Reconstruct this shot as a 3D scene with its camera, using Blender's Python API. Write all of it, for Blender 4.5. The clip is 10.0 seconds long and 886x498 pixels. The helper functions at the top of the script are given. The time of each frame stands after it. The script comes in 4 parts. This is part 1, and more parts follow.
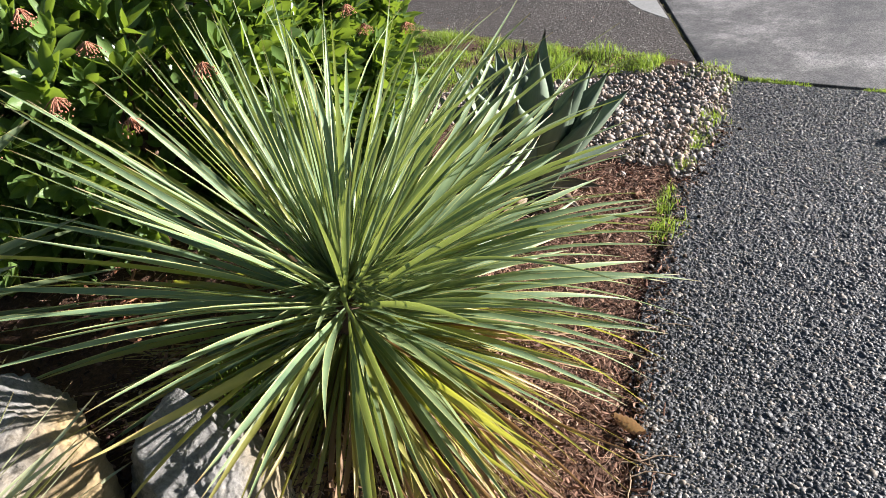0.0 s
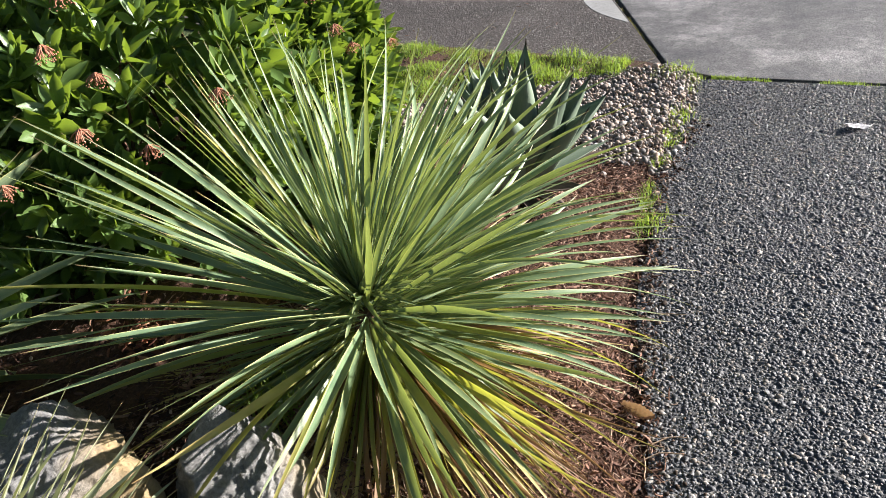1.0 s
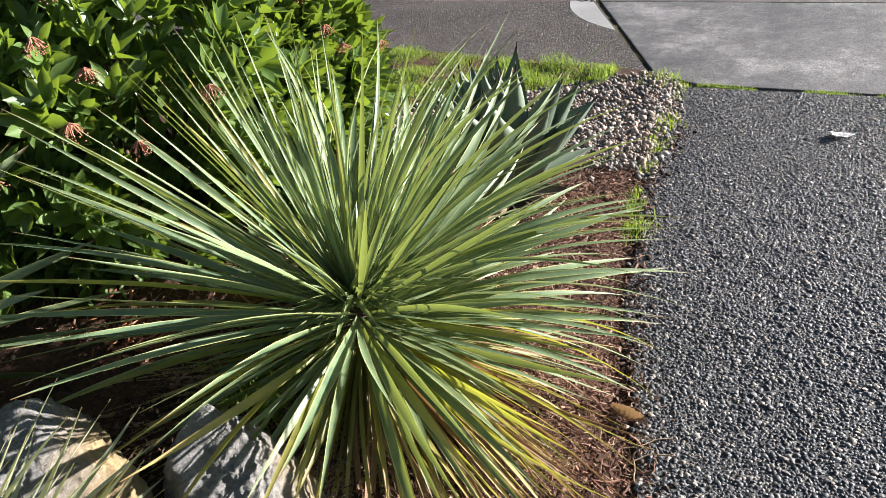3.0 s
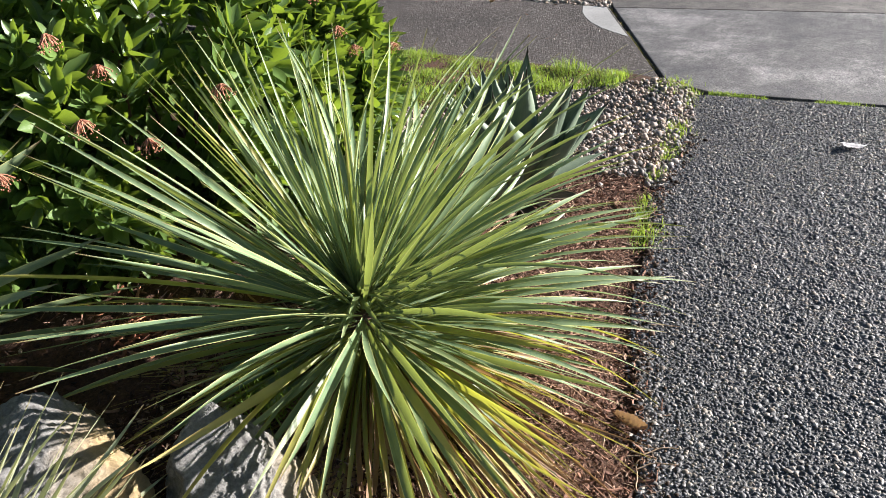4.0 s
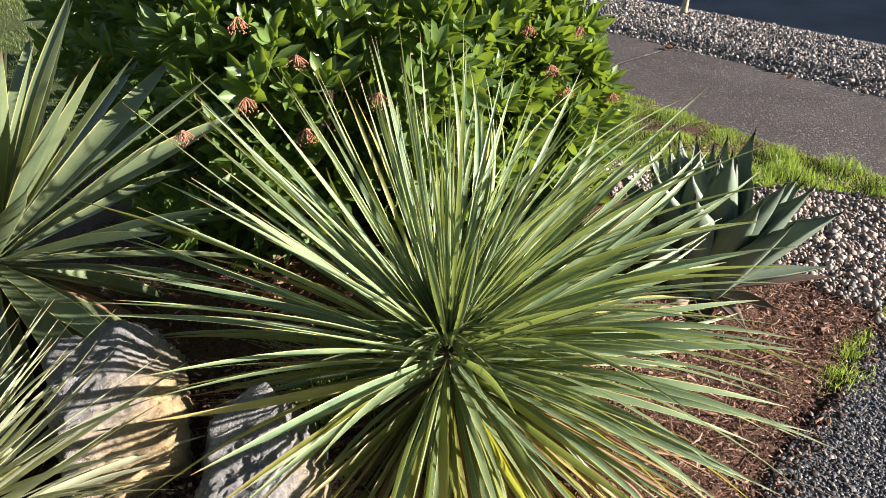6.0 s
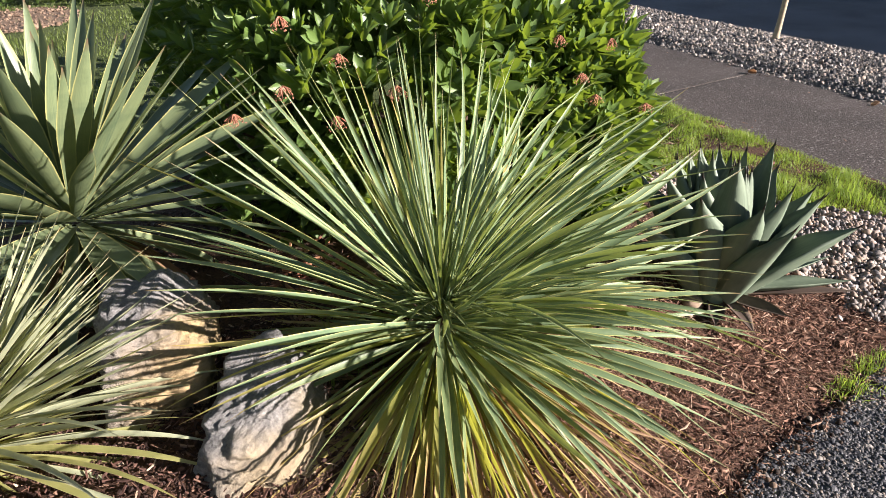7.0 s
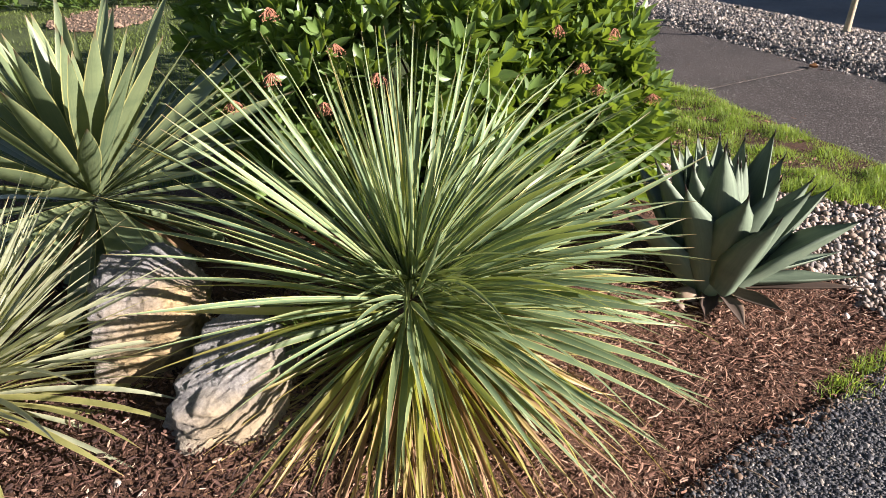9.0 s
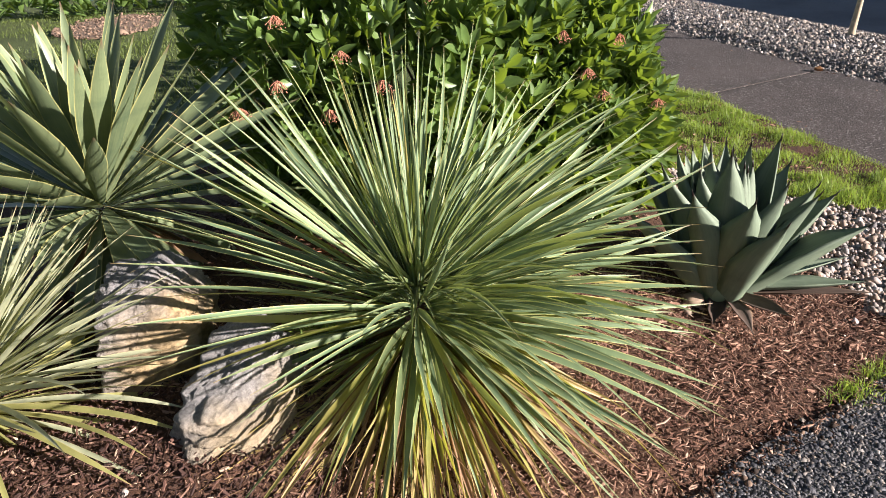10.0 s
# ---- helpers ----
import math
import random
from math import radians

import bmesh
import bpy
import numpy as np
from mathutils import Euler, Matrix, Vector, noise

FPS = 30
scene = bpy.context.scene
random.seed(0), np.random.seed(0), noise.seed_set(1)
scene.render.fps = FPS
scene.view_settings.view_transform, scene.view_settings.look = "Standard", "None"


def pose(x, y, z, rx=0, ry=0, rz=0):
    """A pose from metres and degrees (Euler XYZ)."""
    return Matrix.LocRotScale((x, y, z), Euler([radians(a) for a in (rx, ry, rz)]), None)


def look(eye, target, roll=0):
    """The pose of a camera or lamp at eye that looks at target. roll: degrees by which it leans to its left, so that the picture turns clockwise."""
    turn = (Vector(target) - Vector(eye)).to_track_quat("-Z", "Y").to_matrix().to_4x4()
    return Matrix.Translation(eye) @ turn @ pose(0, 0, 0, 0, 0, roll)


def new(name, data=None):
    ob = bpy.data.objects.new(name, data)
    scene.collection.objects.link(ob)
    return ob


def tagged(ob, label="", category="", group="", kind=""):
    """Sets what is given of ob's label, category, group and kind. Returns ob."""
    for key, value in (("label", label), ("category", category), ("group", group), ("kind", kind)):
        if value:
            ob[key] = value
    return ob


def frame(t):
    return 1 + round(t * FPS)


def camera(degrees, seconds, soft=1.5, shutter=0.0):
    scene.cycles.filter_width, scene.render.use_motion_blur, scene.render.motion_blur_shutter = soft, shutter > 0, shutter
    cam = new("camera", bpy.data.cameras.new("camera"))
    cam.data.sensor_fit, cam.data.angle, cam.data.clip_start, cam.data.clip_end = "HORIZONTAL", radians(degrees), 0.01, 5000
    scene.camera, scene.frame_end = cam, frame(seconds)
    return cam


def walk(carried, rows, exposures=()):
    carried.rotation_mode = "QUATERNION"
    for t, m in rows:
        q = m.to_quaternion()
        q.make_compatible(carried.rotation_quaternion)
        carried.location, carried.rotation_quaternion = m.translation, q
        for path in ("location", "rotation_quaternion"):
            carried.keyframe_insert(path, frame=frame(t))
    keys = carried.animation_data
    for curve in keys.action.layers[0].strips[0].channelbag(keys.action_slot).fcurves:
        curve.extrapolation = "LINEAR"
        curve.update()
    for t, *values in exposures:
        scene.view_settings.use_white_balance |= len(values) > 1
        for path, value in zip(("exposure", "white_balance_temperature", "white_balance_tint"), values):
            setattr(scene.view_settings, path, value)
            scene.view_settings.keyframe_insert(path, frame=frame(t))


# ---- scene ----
cam = camera(63.4, 10.0, soft=0.6)
PATH = [
    (0, (0.465, 0.23, 1.43), (-0.624, 1.496, 0.33), -7.0),
    (0.5, (0.421, 0.135, 1.468), (-0.627, 1.432, 0.363), -8.3),
    (1, (0.408, 0.106, 1.485), (-0.6, 1.443, 0.391), -8.3),
    (1.5, (0.397, 0.09, 1.479), (-0.59, 1.453, 0.398), -7.5),
    (2, (0.394, 0.09, 1.477), (-0.582, 1.464, 0.4), -7.0),
    (2.5, (0.391, 0.087, 1.47), (-0.58, 1.46, 0.387), -6.9),
    (4, (0.393, 0.091, 1.474), (-0.598, 1.455, 0.398), -6.0),
    (4.5, (0.391, 0.08, 1.465), (-0.646, 1.44, 0.428), -3.1),
    (5, (0.423, 0.123, 1.447), (-0.78, 1.387, 0.47), -0.1),
    (5.5, (0.46, 0.307, 1.426), (-0.932, 1.377, 0.468), -0.1),
    (6, (0.572, 0.403, 1.427), (-0.946, 1.297, 0.479), -1.1),
    (6.2, (0.647, 0.401, 1.422), (-0.907, 1.238, 0.482), -1.4),
    (7.3, (0.944, 0.603, 1.402), (-0.745, 1.218, 0.527), -1.3),
    (7.5, (0.984, 0.665, 1.396), (-0.718, 1.245, 0.521), -1.4),
    (8, (1.033, 0.727, 1.392), (-0.689, 1.235, 0.511), -2.0),
    (8.5, (1.048, 0.741, 1.393), (-0.68, 1.215, 0.504), -2.5),
    (9, (1.048, 0.754, 1.389), (-0.684, 1.218, 0.505), -2.9),
    (9.5, (1.05, 0.752, 1.403), (-0.689, 1.211, 0.527), -3.2),
    (10, (1.04, 0.75, 1.394), (-0.701, 1.205, 0.521), -3.3),
]
walk(cam, [(t, look(eye, target, roll)) for t, eye, target, roll in PATH], exposures=[(0.0, 1.9, 6100, 11), (4.2, 1.9, 6100, 11), (6.2, 1.86, 6350, 15), (7.4, 1.76, 6350, 18), (10.0, 1.74, 6350, 18)])

# ---- light ----
SUN_AZ, SUN_EL = 51.0, 17.0  # degrees from +x towards +y, and above the horizon
world = bpy.data.worlds.new("world")
scene.world = world
world.use_nodes = True
wn = world.node_tree
sky = wn.nodes.new("ShaderNodeTexSky")
sky.sky_type, sky.sun_disc = "NISHITA", False
sky.sun_elevation, sky.sun_rotation = radians(SUN_EL), radians(90 - SUN_AZ)
sky.air_density, sky.dust_density = 1.0, 0.6
wn.links.new(sky.outputs[0], wn.nodes["Background"].inputs[0])
wn.nodes["Background"].inputs[1].default_value = 0.036
lamp = bpy.data.lights.new("sun", "SUN")
lamp.energy, lamp.angle, lamp.color = 5.0, radians(0.55), (1.0, 0.92, 0.83)
sun = new("sun", lamp)
sun_dir = Vector((math.cos(radians(SUN_EL)) * math.cos(radians(SUN_AZ)), math.cos(radians(SUN_EL)) * math.sin(radians(SUN_AZ)), math.sin(radians(SUN_EL))))
sun.matrix_world = look(sun_dir * 30, (0, 0, 0))

# ---- materials ----
def material(name, rough=0.6, spec=0.5, metal=0.0):
    m = bpy.data.materials.new(name)
    m.use_nodes = True
    b = m.node_tree.nodes["Principled BSDF"]
    b.inputs["Roughness"].default_value = rough
    b.inputs["Specular IOR Level"].default_value = spec
    b.inputs["Metallic"].default_value = metal
    return m, m.node_tree, b


def node(nt, kind, **values):
    n = nt.nodes.new(kind)
    for key, v in values.items():
        sock = n.inputs[int(key[1:])] if key[0] == "i" and key[1:].isdigit() else n.inputs[key.replace("_", " ")]
        if isinstance(v, bpy.types.NodeSocket):
            nt.links.new(v, sock)
        else:
            sock.default_value = v
    return n


def math_node(nt, op, a, b=0.0, clamp=False):
    n = node(nt, "ShaderNodeMath", i0=a, i1=b)
    n.operation, n.use_clamp = op, clamp
    return n.outputs[0]


def ramp(nt, fac, stops):
    n = nt.nodes.new("ShaderNodeValToRGB")
    nt.links.new(fac, n.inputs[0])
    e = n.color_ramp.elements
    while len(e) < len(stops):
        e.new(0.5)
    for el, (p, c) in zip(e, stops):
        el.position, el.color = p, (*c, 1)
    return n.outputs[0]


def mix(nt, fac, a, b, kind="MIX"):
    n = nt.nodes.new("ShaderNodeMix")
    n.data_type, n.blend_type = "RGBA", kind
    for sock, v in ((n.inputs[0], fac), (n.inputs[6], a), (n.inputs[7], b)):
        if isinstance(v, bpy.types.NodeSocket):
            nt.links.new(v, sock)
        else:
            sock.default_value = v if isinstance(v, (int, float)) else (*v, 1)
    return n.outputs[2]


def place(nt, scale=(1, 1, 1)):
    tc = nt.nodes.new("ShaderNodeTexCoord")
    return node(nt, "ShaderNodeMapping", Vector=tc.outputs["Object"], Scale=scale).outputs[0]


def noise_tex(nt, vec, scale, detail=4.0, rough=0.6):
    return node(nt, "ShaderNodeTexNoise", Vector=vec, Scale=scale, Detail=detail, Roughness=rough).outputs[0]


def bump(nt, b, height, strength=0.4, dist=0.01):
    n = node(nt, "ShaderNodeBump", Height=height, Strength=strength, Distance=dist)
    nt.links.new(n.outputs[0], b.inputs["Normal"])


def uv_parts(nt):
    u = nt.nodes.new("ShaderNodeUVMap")
    s = node(nt, "ShaderNodeSeparateXYZ", Vector=u.outputs[0])
    return s.outputs[0], s.outputs[1]


def leaf_material(name, dark, light, margin, tip, glow, through_share=0.35, rough=0.42, island=False, margin_at=0.84, spec=0.5, fade=0.0):
    """Leaf: grain along the blade, pale margins, dry tip, light shining through. u runs across, v along."""
    m, nt, b = material(name, rough, spec)
    u, v = uv_parts(nt)
    if island:
        rnd = nt.nodes.new("ShaderNodeNewGeometry").outputs["Random Per Island"]
    else:
        rnd = nt.nodes.new("ShaderNodeObjectInfo").outputs["Random"]
    comb = node(nt, "ShaderNodeCombineXYZ", X=math_node(nt, "MULTIPLY", u, 9.0), Y=math_node(nt, "MULTIPLY", v, 1.3), Z=math_node(nt, "MULTIPLY", rnd, 37.0))
    grain = noise_tex(nt, comb.outputs[0], 3.0, 3.0)
    blotch = noise_tex(nt, place(nt), 9.0, 3.0)
    col = mix(nt, grain, dark, light)
    col = mix(nt, math_node(nt, "MULTIPLY", rnd, 0.4), col, light)
    col = mix(nt, math_node(nt, "MULTIPLY", math_node(nt, "SUBTRACT", blotch, 0.45, True), 1.6, True), col, [c * 0.8 for c in dark])
    edge = math_node(nt, "ABSOLUTE", math_node(nt, "SUBTRACT", math_node(nt, "MULTIPLY", u, 2.0), 1.0))
    col = mix(nt, math_node(nt, "MULTIPLY", math_node(nt, "SUBTRACT", edge, margin_at, True), 1.0 / (1.001 - margin_at), True), col, margin)
    if fade:
        col = mix(nt, math_node(nt, "MULTIPLY", math_node(nt, "SUBTRACT", math_node(nt, "ADD", v, math_node(nt, "MULTIPLY", rnd, 0.35)), 1.0 - fade, True), 1.6, True), col, margin)
    col = mix(nt, math_node(nt, "MULTIPLY", math_node(nt, "SUBTRACT", v, 0.93, True), 14.0, True), col, tip)
    nt.links.new(col, b.inputs["Base Color"])
    bump(nt, b, grain, 0.25, 0.002)
    if through_share:
        t = node(nt, "ShaderNodeBsdfTranslucent", Color=mix(nt, 0.75, col, glow))
        s = node(nt, "ShaderNodeMixShader", i0=through_share, i1=b.outputs[0], i2=t.outputs[0])
        nt.links.new(s.outputs[0], nt.nodes["Material Output"].inputs[0])
    return m


YUCCA = leaf_material("yucca_leaf", (0.026, 0.08, 0.06), (0.245, 0.318, 0.152), (0.7, 0.66, 0.24), (0.16, 0.09, 0.04), (0.6, 0.7, 0.1), 0.16, 0.44, spec=0.35, margin_at=0.84)
OLD_JOIN = leaf_material("yucca_leaf_lower", (0.06, 0.1, 0.025), (0.29, 0.3, 0.075), (0.4, 0.28, 0.12), (0.26, 0.14, 0.06), (0.64, 0.64, 0.06), 0.28, fade=0.5, island=True)
YUCCA_OLD = leaf_material("yucca_leaf_old", (0.1, 0.14, 0.025), (0.31, 0.32, 0.075), (0.4, 0.33, 0.12), (0.26, 0.14, 0.06), (0.66, 0.68, 0.05), 0.3, fade=0.42)
DRY = leaf_material("dry_leaf", (0.12, 0.07, 0.04), (0.33, 0.2, 0.105), (0.38, 0.25, 0.13), (0.2, 0.12, 0.06), (0.5, 0.3, 0.1), 0.25, 0.7, island=True)
YUCCA_JOIN = leaf_material("yucca_leaf_inner", (0.042, 0.085, 0.045), (0.23, 0.285, 0.12), (0.52, 0.49, 0.2), (0.2, 0.12, 0.05), (0.5, 0.6, 0.12), 0.2, 0.42, island=True, margin_at=0.82)
BROAD = leaf_material("broad_yucca_leaf", (0.042, 0.088, 0.056), (0.21, 0.245, 0.115), (0.5, 0.47, 0.17), (0.15, 0.08, 0.05), (0.45, 0.52, 0.1), 0.1, margin_at=0.88)
PALE = leaf_material("pale_yucca_leaf", (0.18, 0.21, 0.12), (0.48, 0.5, 0.335), (0.5, 0.47, 0.26), (0.35, 0.25, 0.12), (0.5, 0.5, 0.1), 0.25)
PALE_OLD = leaf_material("pale_yucca_leaf_old", (0.13, 0.14, 0.04), (0.36, 0.35, 0.13), (0.45, 0.4, 0.18), (0.35, 0.25, 0.12), (0.6, 0.55, 0.1), 0.3)
AGAVE = leaf_material("agave_leaf", (0.08, 0.115, 0.08), (0.175, 0.22, 0.145), (0.2, 0.24, 0.15), (0.025, 0.015, 0.012), (0.2, 0.3, 0.1), 0.0, 0.62, margin_at=0.97, spec=0.35)
AGAVE_DRY = leaf_material("agave_dry_leaf", (0.03, 0.023, 0.018), (0.095, 0.06, 0.04), (0.14, 0.09, 0.05), (0.05, 0.03, 0.02), (0.3, 0.2, 0.1), 0.0, 0.75)
SHRUB = leaf_material("shrub_leaf", (0.022, 0.062, 0.026), (0.165, 0.25, 0.06), (0.2, 0.26, 0.08), (0.1, 0.12, 0.03), (0.32, 0.44, 0.025), 0.3, 0.36, island=True, margin_at=0.94, spec=0.55)
GRASS = leaf_material("grass_blade", (0.095, 0.17, 0.025), (0.24, 0.33, 0.055), (0.26, 0.34, 0.07), (0.4, 0.34, 0.14), (0.45, 0.6, 0.06), 0.42, 0.5, island=True)

STRAW = leaf_material("straw_blade", (0.16, 0.15, 0.05), (0.36, 0.31, 0.14), (0.36, 0.31, 0.14), (0.4, 0.32, 0.18), (0.5, 0.45, 0.1), 0.3, 0.6, island=True)
LAWN_BLADE = leaf_material("lawn_blade", (0.05, 0.085, 0.016), (0.13, 0.17, 0.035), (0.14, 0.18, 0.04), (0.2, 0.17, 0.08), (0.25, 0.32, 0.04), 0.3, 0.55, island=True)


def chip_material(name, stops, rough=0.8, scale=60.0, strength=0.5, spec=0.3, single=False):
    """Loose pieces: a colour for each piece, with grain."""
    m, nt, b = material(name, rough, spec)
    rnd = nt.nodes.new("ShaderNodeObjectInfo").outputs["Random"] if single else nt.nodes.new("ShaderNodeNewGeometry").outputs["Random Per Island"]
    n = noise_tex(nt, place(nt), scale, 5.0, 0.7)
    col = ramp(nt, rnd, stops)
    col = mix(nt, 1.0, col, ramp(nt, n, [(0.3, (0.62, 0.62, 0.62)), (0.75, (1.25, 1.22, 1.18))]), "MULTIPLY")
    nt.links.new(col, b.inputs["Base Color"])
    bump(nt, b, n, strength, 0.003)
    return m


MULCH = chip_material("bark_mulch", [(0.0, (0.085, 0.042, 0.029)), (0.3, (0.16, 0.08, 0.053)), (0.6, (0.25, 0.136, 0.09)), (0.85, (0.35, 0.21, 0.145)), (1.0, (0.5, 0.36, 0.27))], 0.8, 120.0)
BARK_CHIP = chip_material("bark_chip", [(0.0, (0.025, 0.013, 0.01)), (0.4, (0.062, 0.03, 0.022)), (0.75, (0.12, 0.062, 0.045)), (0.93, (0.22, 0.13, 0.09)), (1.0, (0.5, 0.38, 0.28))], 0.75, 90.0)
AGGREGATE = chip_material("aggregate_pebble", [(0.0, (0.026, 0.027, 0.032)), (0.3, (0.05, 0.052, 0.059)), (0.55, (0.085, 0.086, 0.093)), (0.75, (0.132, 0.129, 0.13)), (0.9, (0.21, 0.172, 0.134)), (1.0, (0.37, 0.35, 0.32))], 0.55, 150.0, 0.5, 0.4)
BED_PEBBLE = chip_material("bed_pebble", [(0.0, (0.11, 0.108, 0.112)), (0.2, (0.2, 0.18, 0.165)), (0.42, (0.26, 0.205, 0.165)), (0.6, (0.36, 0.275, 0.21)), (0.76, (0.32, 0.3, 0.285)), (0.9, (0.46, 0.34, 0.27)), (1.0, (0.62, 0.59, 0.56))], 0.75, 90.0, 0.5)
ONE_PEBBLE = chip_material("single_pebble", [(0.0, (0.11, 0.108, 0.112)), (0.2, (0.2, 0.18, 0.165)), (0.42, (0.26, 0.205, 0.165)), (0.6, (0.36, 0.275, 0.21)), (0.76, (0.32, 0.3, 0.285)), (0.9, (0.46, 0.34, 0.27)), (1.0, (0.62, 0.59, 0.56))], 0.75, 1.6, 0.5, single=True)
PEBBLE = chip_material("river_pebble", [(0.0, (0.05, 0.05, 0.054)), (0.3, (0.13, 0.125, 0.122)), (0.6, (0.235, 0.215, 0.19)), (0.85, (0.35, 0.29, 0.235)), (1.0, (0.58, 0.54, 0.5))], 0.7, 70.0, 0.3)


def ground_material(name, stops, scale, rough, bump_scale, strength, dist, spec=0.3, big=1.2, speck=None):
    m, nt, b = material(name, rough, spec)
    p = place(nt)
    fine, large = noise_tex(nt, p, scale, 8.0, 0.7), noise_tex(nt, p, big, 4.0)
    col = ramp(nt, fine, stops)
    col = mix(nt, 1.0, col, ramp(nt, large, [(0.3, (0.72, 0.72, 0.72)), (0.7, (1.2, 1.2, 1.2))]), "MULTIPLY")
    h = noise_tex(nt, p, bump_scale, 6.0, 0.7)
    if speck:
        vor = node(nt, "ShaderNodeTexVoronoi", Vector=p, Scale=speck[0])
        pick = math_node(nt, "GREATER_THAN", node(nt, "ShaderNodeSeparateXYZ", Vector=vor.outputs["Color"]).outputs[0], speck[2])
        near = math_node(nt, "LESS_THAN", vor.outputs["Distance"], 0.38)
        col = mix(nt, math_node(nt, "MULTIPLY", pick, near), col, speck[1])
        h = math_node(nt, "ADD", h, math_node(nt, "MULTIPLY", vor.outputs["Distance"], -0.6))
    nt.links.new(col, b.inputs["Base Color"])
    bump(nt, b, h, strength, dist)
    return m


SOIL = ground_material("bed_soil", [(0.3, (0.03, 0.017, 0.011)), (0.55, (0.09, 0.045, 0.026)), (0.8, (0.2, 0.11, 0.065))], 90.0, 0.95, 140.0, 0.9, 0.012)
SLAB = ground_material("driveway_matrix", [(0.3, (0.045, 0.045, 0.048)), (0.7, (0.1, 0.099, 0.098))], 200.0, 0.8, 160.0, 0.9, 0.006, speck=(85.0, (0.2, 0.19, 0.17), 0.35))
WALKWAY = ground_material("sidewalk_concrete", [(0.34, (0.018, 0.015, 0.014)), (0.5, (0.061, 0.051, 0.046)), (0.66, (0.145, 0.12, 0.106))], 88.0, 0.85, 120.0, 1.0, 0.011, big=1.6, speck=(72.0, (0.215, 0.2, 0.182), 0.74))
STREET = ground_material("asphalt", [(0.3, (0.1, 0.102, 0.107)), (0.7, (0.18, 0.181, 0.185))], 150.0, 0.85, 200.0, 0.7, 0.006)
LAWN = ground_material("lawn_ground", [(0.3, (0.035, 0.05, 0.015)), (0.6, (0.075, 0.1, 0.025)), (0.85, (0.15, 0.13, 0.06))], 35.0, 0.95, 60.0, 0.9, 0.03)
DIRT = ground_material("bare_soil", [(0.3, (0.12, 0.08, 0.055)), (0.7, (0.27, 0.19, 0.13))], 30.0, 0.95, 70.0, 0.8, 0.02)
PATCH = ground_material("pale_concrete", [(0.3, (0.25, 0.245, 0.235)), (0.7, (0.38, 0.37, 0.355))], 60.0, 0.75, 200.0, 0.3, 0.002)
FINES = ground_material("gravel_fines", [(0.3, (0.09, 0.085, 0.08)), (0.7, (0.26, 0.235, 0.205))], 120.0, 0.95, 140.0, 0.9, 0.012)
KERB = ground_material("kerb_concrete", [(0.3, (0.06, 0.059, 0.057)), (0.7, (0.12, 0.118, 0.113))], 60.0, 0.85, 120.0, 0.5, 0.004)
BARK = ground_material("tree_bark", [(0.3, (0.3, 0.24, 0.16)), (0.7, (0.52, 0.43, 0.3))], 40.0, 0.85, 60.0, 0.6, 0.006)
TWIG = ground_material("twig_bark", [(0.3, (0.07, 0.04, 0.028)), (0.7, (0.17, 0.1, 0.065))], 60.0, 0.85, 90.0, 0.5, 0.004)
FLOWER = ground_material("dried_flower_stalk", [(0.3, (0.26, 0.1, 0.06)), (0.7, (0.5, 0.23, 0.14))], 80.0, 0.7, 90.0, 0.3, 0.002)
PAPER = ground_material("paper_scrap", [(0.3, (0.6, 0.58, 0.58)), (0.7, (0.78, 0.76, 0.76))], 40.0, 0.7, 60.0, 0.3, 0.002)


def brushed_concrete(name, dull, mid, light):
    m, nt, b = material(name, 0.72, 0.4)
    broom = noise_tex(nt, place(nt, (60.0, 2.0, 1.0)), 3.0, 5.0, 0.7)
    stain = noise_tex(nt, place(nt), 1.1, 10.0, 0.74)
    blotch = noise_tex(nt, place(nt), 13.0, 6.0, 0.75)
    fine = noise_tex(nt, place(nt), 95.0, 5.0, 0.8)
    col = ramp(nt, stain, [(0.38, dull), (0.5, mid), (0.6, light)])
    col = mix(nt, 1.0, col, ramp(nt, broom, [(0.3, (0.9, 0.9, 0.9)), (0.7, (1.08, 1.08, 1.08))]), "MULTIPLY")
    col = mix(nt, 1.0, col, ramp(nt, blotch, [(0.36, (0.7, 0.7, 0.72)), (0.62, (1.22, 1.2, 1.18))]), "MULTIPLY")
    col = mix(nt, 1.0, col, ramp(nt, fine, [(0.38, (0.38, 0.38, 0.38)), (0.62, (1.5, 1.5, 1.5))]), "MULTIPLY")
    nt.links.new(col, b.inputs["Base Color"])
    bump(nt, b, math_node(nt, "ADD", broom, fine), 0.8, 0.006)
    return m


